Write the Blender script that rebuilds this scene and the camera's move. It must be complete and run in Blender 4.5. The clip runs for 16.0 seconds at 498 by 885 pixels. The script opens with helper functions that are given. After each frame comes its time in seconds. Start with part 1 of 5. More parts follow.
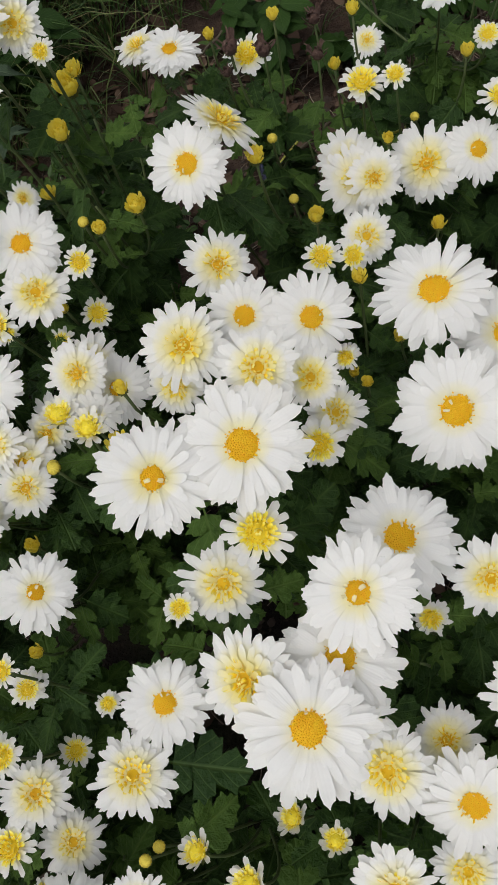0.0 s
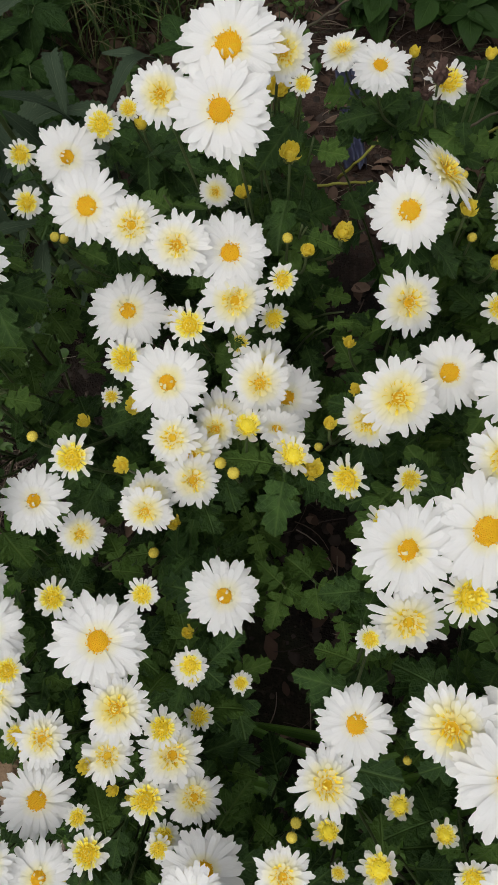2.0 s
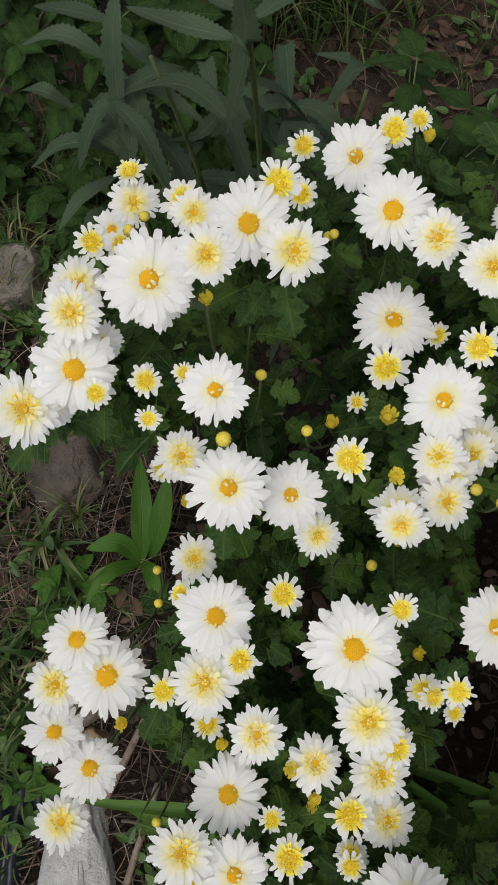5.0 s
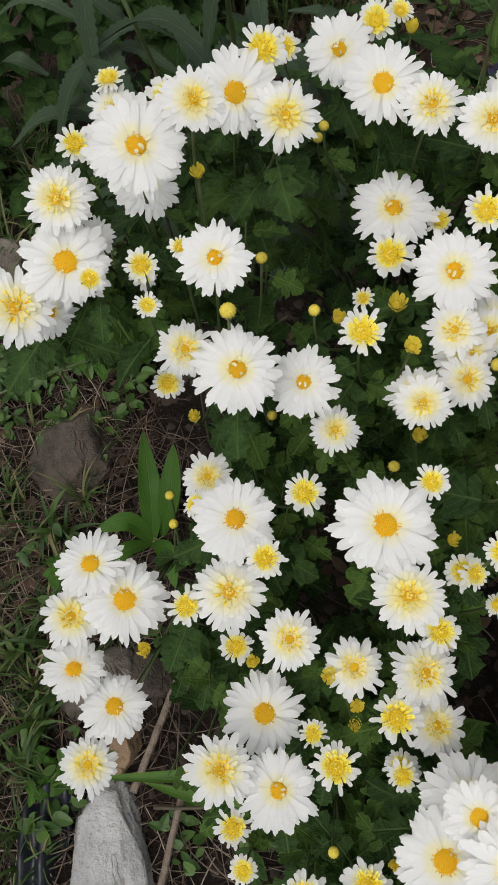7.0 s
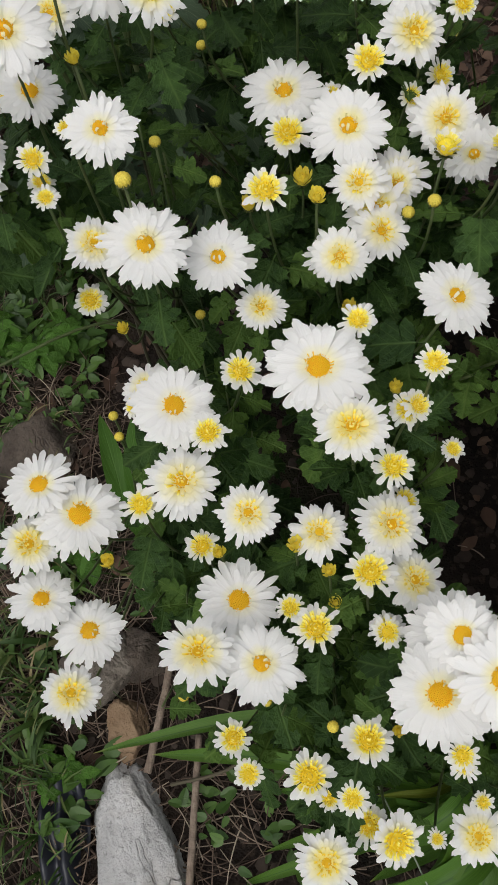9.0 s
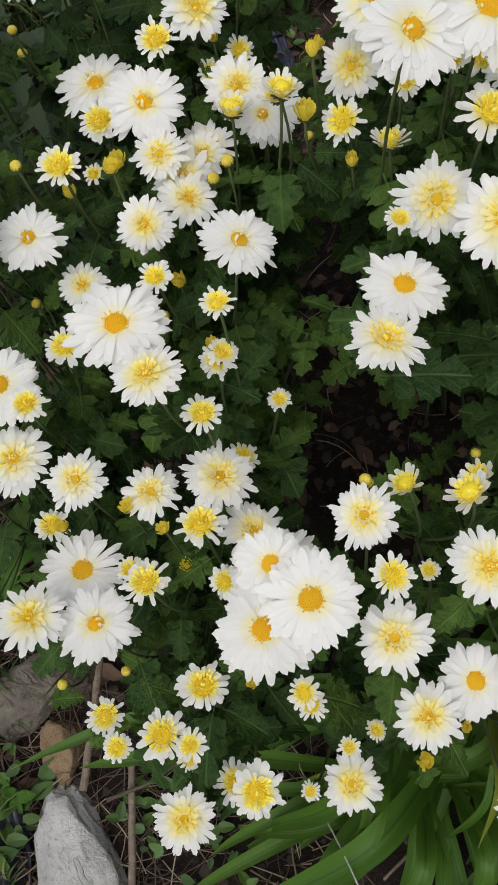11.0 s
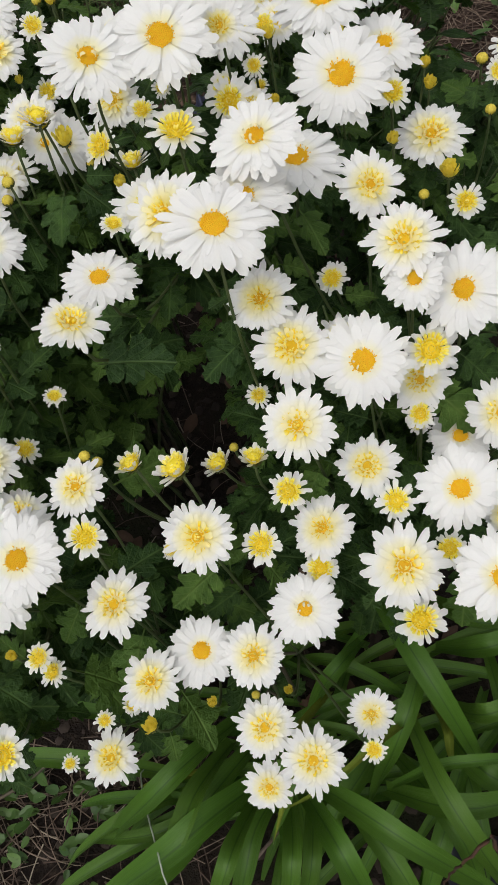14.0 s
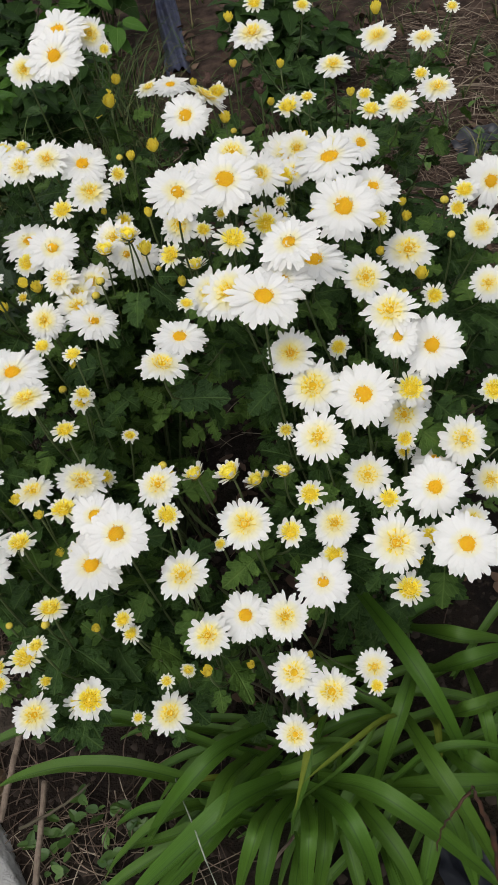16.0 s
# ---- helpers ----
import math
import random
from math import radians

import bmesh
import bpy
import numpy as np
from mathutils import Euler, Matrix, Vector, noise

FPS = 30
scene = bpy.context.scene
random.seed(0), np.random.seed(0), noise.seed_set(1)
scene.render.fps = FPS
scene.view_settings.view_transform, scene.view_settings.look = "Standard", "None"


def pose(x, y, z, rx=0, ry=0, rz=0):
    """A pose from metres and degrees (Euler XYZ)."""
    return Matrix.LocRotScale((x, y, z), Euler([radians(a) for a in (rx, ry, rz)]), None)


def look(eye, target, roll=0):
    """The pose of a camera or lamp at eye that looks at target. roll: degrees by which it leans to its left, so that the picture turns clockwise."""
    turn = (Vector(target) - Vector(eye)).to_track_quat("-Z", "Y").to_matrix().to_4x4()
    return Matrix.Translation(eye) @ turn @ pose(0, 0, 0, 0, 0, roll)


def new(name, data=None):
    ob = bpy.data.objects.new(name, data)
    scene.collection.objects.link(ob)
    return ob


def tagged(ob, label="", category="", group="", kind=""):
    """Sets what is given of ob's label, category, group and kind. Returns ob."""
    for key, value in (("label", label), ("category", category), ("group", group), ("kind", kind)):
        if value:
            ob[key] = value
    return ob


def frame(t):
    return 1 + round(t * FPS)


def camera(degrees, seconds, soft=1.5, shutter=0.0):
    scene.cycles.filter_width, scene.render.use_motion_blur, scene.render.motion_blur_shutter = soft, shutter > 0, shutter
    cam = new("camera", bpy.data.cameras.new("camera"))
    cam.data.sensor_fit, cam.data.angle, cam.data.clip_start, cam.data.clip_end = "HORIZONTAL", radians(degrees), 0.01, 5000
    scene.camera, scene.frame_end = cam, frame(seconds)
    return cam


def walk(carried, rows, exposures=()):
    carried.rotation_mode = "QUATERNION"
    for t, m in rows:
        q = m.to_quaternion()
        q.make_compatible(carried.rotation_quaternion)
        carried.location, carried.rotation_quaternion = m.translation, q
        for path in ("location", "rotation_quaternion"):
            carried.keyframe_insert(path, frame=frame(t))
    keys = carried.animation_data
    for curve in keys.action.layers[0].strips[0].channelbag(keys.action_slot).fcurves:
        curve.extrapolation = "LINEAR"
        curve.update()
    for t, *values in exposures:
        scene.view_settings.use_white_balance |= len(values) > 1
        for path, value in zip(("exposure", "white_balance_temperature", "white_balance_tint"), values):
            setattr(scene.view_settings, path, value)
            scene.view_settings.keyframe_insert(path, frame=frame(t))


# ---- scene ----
cam = camera(33.3, 16.0, soft=1.5)
PATH = [
    (0, (0.0041, -0.0015, 1.0682), (-0.3421, 0.8188, -0.7227), -24.94),
    (0.5, (-0.0311, 0.0152, 1.0844), (-0.3215, 0.8071, -0.7291), -19.86),
    (1, (-0.0674, 0.0317, 1.1074), (-0.3443, 0.7100, -0.7536), -18.88),
    (1.5, (-0.1052, 0.0483, 1.1391), (-0.3567, 0.6722, -0.7443), -16.74),
    (2, (-0.1443, 0.0524, 1.1550), (-0.3469, 0.6467, -0.7439), -12.17),
    (2.5, (-0.1822, 0.0460, 1.1568), (-0.3548, 0.6115, -0.7538), -8.68),
    (3, (-0.2172, 0.0420, 1.1568), (-0.3139, 0.5999, -0.7614), -0.25),
    (3.5, (-0.2506, 0.0358, 1.1559), (-0.3858, 0.6258, -0.7504), -1.19),
    (4, (-0.2779, 0.0322, 1.1573), (-0.4472, 0.6160, -0.7481), -2.65),
    (4.5, (-0.3011, 0.0249, 1.1541), (-0.4669, 0.6183, -0.7487), -0.72),
    (5, (-0.3223, 0.0173, 1.1550), (-0.5404, 0.6273, -0.7372), -2.92),
    (5.2, (-0.3284, 0.0148, 1.1527), (-0.5376, 0.6270, -0.7398), -1.92),
    (7.3, (-0.3043, -0.0822, 1.0860), (-0.5442, 0.6269, -0.7686), -8.20),
    (7.5, (-0.3018, -0.0926, 1.0826), (-0.5343, 0.6209, -0.7712), -8.51),
    (8, (-0.2932, -0.1165, 1.0670), (-0.5213, 0.6241, -0.7768), -9.86),
    (10.3, (-0.2041, -0.1925, 1.0230), (-0.4083, 0.6655, -0.7720), -17.25),
    (10.5, (-0.1903, -0.1975, 1.0202), (-0.3933, 0.6719, -0.7695), -17.27),
    (11, (-0.1604, -0.2101, 1.0133), (-0.3646, 0.6865, -0.7628), -17.77),
    (11.5, (-0.1284, -0.2237, 1.0062), (-0.3434, 0.6976, -0.7559), -18.83),
    (12, (-0.0904, -0.2364, 0.9954), (-0.3027, 0.7027, -0.7577), -19.51),
    (12.5, (-0.0577, -0.2427, 0.9854), (-0.2660, 0.6853, -0.7740), -20.16),
    (13, (-0.0213, -0.2456, 0.9728), (-0.2459, 0.6905, -0.7803), -20.41),
    (13.5, (0.0103, -0.2619, 0.9852), (-0.2433, 0.7080, -0.7454), -20.23),
    (14, (0.0147, -0.2847, 1.0060), (-0.2169, 0.7488, -0.6905), -16.98),
    (14.5, (0.0244, -0.3063, 1.0288), (-0.2115, 0.8131, -0.6117), -15.39),
    (15, (0.0298, -0.3437, 1.0483), (-0.2325, 0.8245, -0.5537), -14.90),
    (15.5, (0.0074, -0.3943, 1.0802), (-0.2062, 0.8134, -0.4996), -13.70),
    (16, (-0.0099, -0.4694, 1.1204), (-0.1824, 0.8245, -0.3949), -12.74),
]
walk(cam, [(t, look(eye, target, roll)) for t, eye, target, roll in PATH],
     exposures=[(0.0, -0.20), (3.0, -0.16), (5.0, -0.08), (8.0, -0.08), (13.0, -0.06), (16.0, -0.02)])

# ---- light: a bright overcast afternoon ----
SUN_HEIGHT, SUN_TURN = 66.0, 200.0
world = bpy.data.worlds.new("overcast_sky")
scene.world = world
world.use_nodes = True
wn = world.node_tree.nodes
sky = wn.new("ShaderNodeTexSky")
sky.sky_type, sky.sun_disc = "NISHITA", False
sky.sun_elevation, sky.sun_rotation = radians(SUN_HEIGHT), radians(SUN_TURN)
sky.air_density, sky.dust_density, sky.ozone_density = 1.0, 4.0, 1.0
grey = wn.new("ShaderNodeHueSaturation")
grey.inputs["Saturation"].default_value = 0.20
world.node_tree.links.new(sky.outputs[0], grey.inputs["Color"])
world.node_tree.links.new(grey.outputs[0], wn["Background"].inputs[0])
wn["Background"].inputs[1].default_value = 0.19
sun = new("sun", bpy.data.lights.new("sun", "SUN"))
sun.data.energy, sun.data.angle, sun.data.color = 0.55, radians(60), (1.0, 0.97, 0.91)
sun.matrix_world = look((0, 0, 0), (-math.sin(radians(SUN_TURN)) * math.cos(radians(SUN_HEIGHT)),
                                    -math.cos(radians(SUN_TURN)) * math.cos(radians(SUN_HEIGHT)), -math.sin(radians(SUN_HEIGHT))))

rng = random.Random(11)


# ---- materials ----
class Mat:
    """A principled material with a few chained helper nodes."""

    def __init__(self, name, rough=0.6, spec=0.4):
        self.m = bpy.data.materials.new(name)
        self.m.use_nodes = True
        self.n, self.l = self.m.node_tree.nodes, self.m.node_tree.links
        self.b = self.n["Principled BSDF"]
        self.b.inputs["Roughness"].default_value = rough
        self.b.inputs["Specular IOR Level"].default_value = spec

    def node(self, kind, **inputs):
        n = self.n.new(kind)
        for k, v in inputs.items():
            key = int(k[1:]) if k[0] == "_" and k[1:].isdigit() else k.replace("_", " ")
            if isinstance(v, bpy.types.NodeSocket):
                self.l.new(v, n.inputs[key])
            else:
                n.inputs[key].default_value = v
        return n

    def coords(self, which="Object"):
        return self.n.new("ShaderNodeTexCoord").outputs[which]

    def noise(self, vec, scale, detail=3.0, rough=0.55):
        return self.node("ShaderNodeTexNoise", Vector=vec, Scale=scale, Detail=detail, Roughness=rough).outputs["Fac"]

    def ramp(self, fac, *stops):
        r = self.node("ShaderNodeValToRGB", Fac=fac)
        e = r.color_ramp.elements
        while len(e) < len(stops):
            e.new(0.5)
        for el, (p, c) in zip(e, stops):
            el.position = p
            el.color = (*c, 1) if len(c) == 3 else c
        return r.outputs["Color"]

    def mix(self, fac, a, b, how="MIX"):
        n = self.n.new("ShaderNodeMix")
        n.data_type, n.blend_type = "RGBA", how
        for sock, v in ((n.inputs[0], fac), (n.inputs[6], a), (n.inputs[7], b)):
            if isinstance(v, bpy.types.NodeSocket):
                self.l.new(v, sock)
            elif sock is n.inputs[0]:
                sock.default_value = v
            else:
                sock.default_value = (*v, 1)
        return n.outputs[2]

    def maths(self, how, a, b=0.0):
        n = self.n.new("ShaderNodeMath")
        n.operation = how
        for sock, v in ((n.inputs[0], a), (n.inputs[1], b)):
            if isinstance(v, bpy.types.NodeSocket):
                self.l.new(v, sock)
            else:
                sock.default_value = v
        return n.outputs[0]

    def split(self, vec):
        return self.node("ShaderNodeSeparateXYZ", Vector=vec).outputs

    def random(self):
        return self.n.new("ShaderNodeObjectInfo").outputs["Random"]

    def island(self):
        return self.n.new("ShaderNodeNewGeometry").outputs["Random Per Island"]

    def colour(self, c):
        self.l.new(c, self.b.inputs["Base Color"])
        return self

    def rough(self, c):
        self.l.new(c, self.b.inputs["Roughness"])
        return self

    def bump(self, height, strength=0.4, distance=0.002):
        n = self.node("ShaderNodeBump", Height=height, Strength=strength, Distance=distance)
        self.l.new(n.outputs[0], self.b.inputs["Normal"])
        return self

    def thin(self, colour, share):
        """Lets part of the light through, as a leaf or petal does."""
        t = self.node("ShaderNodeBsdfTranslucent", Color=colour)
        x = self.node("ShaderNodeMixShader", Fac=share)
        self.l.new(self.b.outputs[0], x.inputs[1])
        self.l.new(t.outputs[0], x.inputs[2])
        self.l.new(x.outputs[0], self.n["Material Output"].inputs["Surface"])
        return self


def petal_material(name, inner, amount, reach):
    m = Mat(name, 0.6, 0.2)
    p = m.split(m.coords())
    r = m.maths("SQRT", m.maths("ADD", m.maths("MULTIPLY", p[0], p[0]), m.maths("MULTIPLY", p[1], p[1])))
    r = m.maths("ADD", r, m.maths("MULTIPLY", m.maths("SUBTRACT", m.noise(m.coords(), 3.0), 0.5), 0.30))
    tint = m.maths("MULTIPLY", m.random(), amount)
    white = m.mix(m.island(), (0.905, 0.90, 0.882), (0.872, 0.87, 0.856))
    keep = m.maths("ADD", 1.0 - amount, tint)
    near = m.mix(keep, white, inner)
    edge = m.ramp(r, (0.24, (0, 0, 0)), (reach, (1, 1, 1)))
    c = m.mix(edge, near, white)
    uv = m.split(m.coords("UV"))
    veins = m.maths("SINE", m.maths("MULTIPLY", uv[0], 26.0))
    h = m.maths("ADD", m.maths("MULTIPLY", veins, 0.10), m.noise(m.coords(), 7.0))
    m.colour(c).bump(h, 0.08, 0.02).thin(c, 0.50)
    return m.m


def plain_material(name, a, b, scale, rough=0.6, bump=0.3, depth=0.002, thin=0.0, spec=0.4):
    m = Mat(name, rough, spec)
    o = m.coords()
    c = m.mix(m.ramp(m.noise(o, scale), (0.3, (0, 0, 0)), (0.7, (1, 1, 1))), a, b)
    c = m.mix(m.maths("MULTIPLY", m.random(), 0.25), c, tuple(x * 0.7 for x in a))
    m.colour(c).bump(m.noise(o, scale * 4, 5.0), bump, depth)
    if thin:
        m.thin(c, thin)
    return m.m


def leaf_material(name, dark, light, vein, rough=0.5, thin=0.18):
    m = Mat(name, rough, 0.12)
    uv = m.split(m.coords("UV"))
    side = m.maths("ABSOLUTE", m.maths("SUBTRACT", uv[0], 0.5))
    rib = m.ramp(side, (0.0, (1, 1, 1)), (0.035, (0, 0, 0)))
    slant = m.maths("SUBTRACT", m.maths("MULTIPLY", uv[1], 40.0), m.maths("MULTIPLY", side, 42.0))
    twig = m.ramp(m.maths("SINE", slant), (0.9, (0, 0, 0)), (0.99, (0.6, 0.6, 0.6)))
    lines = m.maths("MAXIMUM", rib, twig)
    o = m.coords()
    c = m.mix(m.ramp(m.noise(o, 3.0), (0.3, (0, 0, 0)), (0.72, (1, 1, 1))), dark, light)
    c = m.mix(m.maths("MULTIPLY", m.random(), 0.75), c, dark)
    c = m.mix(m.maths("MULTIPLY", lines, 0.4), c, vein)
    spots = m.ramp(m.noise(o, 14.0, 4.0), (0.70, (0, 0, 0)), (0.76, (0.5, 0.5, 0.5)))
    c = m.mix(spots, c, (0.10, 0.085, 0.03))
    h = m.maths("SUBTRACT", m.noise(o, 8.0, 4.0), m.maths("MULTIPLY", lines, 0.8))
    m.colour(c).bump(h, 0.38, 0.03).thin(c, thin)
    return m.m


RAY_WHITE = petal_material("white_ray_petal", (0.91, 0.86, 0.50), 0.65, 0.50)
RAY_CREAM = petal_material("cream_ray_petal", (0.92, 0.84, 0.30), 0.35, 0.74)
ORANGE = plain_material("orange_disc_florets", (0.97, 0.56, 0.012), (0.98, 0.69, 0.022), 14.0, 0.7, 0.1, 0.02, 0.4)


def heart_material(name, base, mid, tip):
    """Inner petals, amber base deepened to shade the gaps, and paler towards the tip."""
    m = Mat(name, 0.6, 0.25)
    uv = m.split(m.coords("UV"))
    c = m.ramp(m.maths("ADD", uv[1], m.maths("MULTIPLY", m.maths("SUBTRACT", m.island(), 0.5), 0.3)), (0.05, base), (0.45, mid), (0.95, tip))
    c = m.mix(m.maths("MULTIPLY", m.random(), 0.35), c, mid)
    m.colour(c).bump(m.noise(m.coords(), 12.0), 0.1, 0.02).thin(c, 0.34)
    return m.m


YELLOW = heart_material("yellow_inner_petal", (0.84, 0.56, 0.014), (0.95, 0.81, 0.06), (0.95, 0.90, 0.36))
PALE_YELLOW = heart_material("pale_yellow_inner_petal", (0.80, 0.44, 0.008), (0.93, 0.72, 0.035), (0.95, 0.89, 0.34))
KNOB_YELLOW = plain_material("green_yellow_bud_petal", (0.52, 0.42, 0.04), (0.80, 0.63, 0.09), 7.0, 0.6, 0.2, 0.02, 0.1)
BUD_YELLOW = plain_material("yellow_bud_petal", (0.94, 0.78, 0.06), (0.95, 0.86, 0.20), 3.0, 0.6, 0.2, 0.02, 0.45)
WITHERED = plain_material("dry_brown_flower", (0.075, 0.040, 0.034), (0.13, 0.075, 0.055), 4.0, 0.85, 0.5, 0.03)
CALYX = plain_material("green_calyx", (0.10, 0.13, 0.035), (0.16, 0.17, 0.05), 5.0, 0.6, 0.3, 0.02)
STEM = plain_material("green_stem", (0.055, 0.085, 0.025), (0.085, 0.105, 0.038), 30.0, 0.6, 0.3)
WOODY = plain_material("brown_woody_stem", (0.075, 0.055, 0.035), (0.045, 0.05, 0.025), 30.0, 0.75, 0.4)
# Young leaves are paler; the contrast also paints upper foliage lit, lower shaded.
MUM_LEAF = leaf_material("dark_green_lobed_leaf", (0.013, 0.032, 0.008), (0.066, 0.128, 0.028), (0.11, 0.17, 0.05), 0.5)
MUM_YOUNG_LIT = leaf_material("fresh_green_lit_lobed_leaf", (0.042, 0.085, 0.016), (0.110, 0.190, 0.036), (0.15, 0.22, 0.06), 0.5, 0.25)


def soil_material():
    m = Mat("dark_garden_soil", 0.95, 0.2)
    o = m.coords()
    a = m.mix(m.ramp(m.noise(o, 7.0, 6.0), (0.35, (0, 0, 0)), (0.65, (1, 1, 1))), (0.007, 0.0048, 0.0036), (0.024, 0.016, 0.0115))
    a = m.mix(m.ramp(m.noise(o, 90.0, 4.0), (0.55, (0, 0, 0)), (0.72, (0.8, 0.8, 0.8))), a, (0.050, 0.036, 0.026))
    moss = m.ramp(m.noise(o, 3.1, 5.0), (0.52, (0, 0, 0)), (0.66, (0.55, 0.55, 0.55)))
    a = m.mix(moss, a, (0.026, 0.034, 0.012))
    # Nearly black within the bed, turning paler and redder beyond it by position.
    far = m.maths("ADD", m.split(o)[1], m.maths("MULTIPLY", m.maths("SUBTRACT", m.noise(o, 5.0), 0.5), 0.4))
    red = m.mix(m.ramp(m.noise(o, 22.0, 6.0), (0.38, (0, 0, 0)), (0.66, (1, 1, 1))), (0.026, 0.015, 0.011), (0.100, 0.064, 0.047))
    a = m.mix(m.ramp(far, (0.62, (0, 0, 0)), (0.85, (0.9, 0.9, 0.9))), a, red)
    h = m.maths("ADD", m.noise(o, 60.0, 8.0, 0.7), m.noise(o, 260.0, 4.0))
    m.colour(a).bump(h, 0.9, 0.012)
    return m.m


SOIL = soil_material()


# ---- geometry helpers ----
class Geo:
    """Collects vertices, faces and uv, and turns them into one mesh."""

    def __init__(self):
        self.v, self.f, self.uv = [], [], []

    def strip(self, rows, uvs):
        """A grid from rows of points."""
        n, k = len(self.v), len(rows[0])
        for r, u in zip(rows, uvs):
            self.v += [tuple(p) for p in r]
            self.uv += u
        for i in range(len(rows) - 1):
            for j in range(k - 1):
                a = n + i * k + j
                self.f.append((a, a + 1, a + k + 1, a + k))

    def tube(self, pts, r0, r1, sides=6, cap=True):
        n = len(self.v)
        last = len(pts) - 1
        for i, p in enumerate(pts):
            d = (pts[min(i + 1, last)] - pts[max(i - 1, 0)]).normalized()
            a = d.cross(Vector((0.31, 0.77, 0.21)) if abs(d.z) > 0.8 else Vector((0.05, 0.1, 1))).normalized()
            b = d.cross(a)
            r = r0 + (r1 - r0) * i / last
            for s in range(sides):
                w = 2 * math.pi * s / sides
                self.v.append(tuple(p + (a * math.cos(w) + b * math.sin(w)) * r))
                self.uv.append((s / sides, i / last))
        for i in range(last):
            for s in range(sides):
                a, b = n + i * sides + s, n + i * sides + (s + 1) % sides
                self.f.append((a, b, b + sides, a + sides))
        if cap:
            self.f.append(tuple(n + last * sides + s for s in range(sides)))
            self.f.append(tuple(n + s for s in reversed(range(sides))))

    def dome(self, r, h, rings=6, segs=14, z=0.0, full=False):
        """A dome (or, if full, an egg) about the z axis."""
        rows, uvs = [], []
        low = -math.pi / 2 if full else 0.0
        for i in range(rings + 1):
            a = low + (math.pi / 2 - low) * i / rings
            rows.append([Vector((r * math.cos(a) * math.cos(2 * math.pi * s / segs), r * math.cos(a) * math.sin(2 * math.pi * s / segs), z + h * math.sin(a))) for s in range(segs + 1)])
            uvs.append([(s / segs, i / rings) for s in range(segs + 1)])
        self.strip(rows, uvs)

    def add(self, other, m):
        """A moved copy of another collection."""
        n = len(self.v)
        self.v += [tuple(m @ Vector(q)) for q in other.v]
        self.uv += other.uv
        self.f += [tuple(n + i for i in f) for f in other.f]

    def mesh(self, name, material, smooth=True):
        me = bpy.data.meshes.new(name)
        me.from_pydata(self.v, [], self.f)
        layer = me.uv_layers.new(name="UVMap")
        idx = np.empty(len(me.loops), dtype=np.int32)
        me.loops.foreach_get("vertex_index", idx)
        layer.data.foreach_set("uv", np.array(self.uv, dtype=np.float32)[idx].ravel())
        me.polygons.foreach_set("use_smooth", [smooth] * len(me.polygons))
        me.materials.append(material)
        me.update()
        return me


def bezier(a, b, c, n=8):
    return [a * (1 - t) ** 2 + b * 2 * t * (1 - t) + c * t * t for t in (i / n for i in range(n + 1))]


def part(name, mesh, parent, m=None, label=""):
    """One mesh object under a thing or under a part; m is its pose in the parent's space."""
    ob = new(name, mesh)
    ob.parent = parent
    if m is not None:
        ob.matrix_basis = m
    return tagged(ob, label) if label else ob


def thing(name, at, label, category, group="", kind=""):
    ob = new(name)
    ob.empty_display_size = 0.05
    ob.matrix_basis = Matrix.Translation(at)
    return tagged(ob, label, category, group, kind)


# ---- ground ----
def ground_height(x, y):
    p = Vector((x, y, 0.0))
    near = max(0.0, 1.0 - (Vector((x, y)) - Vector((-0.2, 0.4))).length / 6.0)
    return near * (0.016 * noise.noise(p * 2.3) + 0.010 * noise.noise(p * 7.0 + Vector((3, 1, 0))) + 0.004 * noise.noise(p * 31.0)) + 0.5 * (1 - near) * noise.noise(p * 0.12)


def over(x, y, dz=0.0):
    return Vector((x, y, ground_height(x, y) + dz))


def build_ground():
    g, n = Geo(), 190
    rows, uvs = [], []
    for i in range(n + 1):
        t = 2 * i / n - 1
        y = 0.45 + 1.1 * t + 110 * t ** 9
        row = []
        for j in range(n + 1):
            s = 2 * j / n - 1
            x = -0.2 + 1.1 * s + 110 * s ** 9
            row.append(Vector((x, y, ground_height(x, y))))
        rows.append(row)
        uvs.append([(j / n, i / n) for j in range(n + 1)])
    g.strip(rows, uvs)
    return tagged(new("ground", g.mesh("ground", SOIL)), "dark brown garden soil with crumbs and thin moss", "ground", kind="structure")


build_ground()


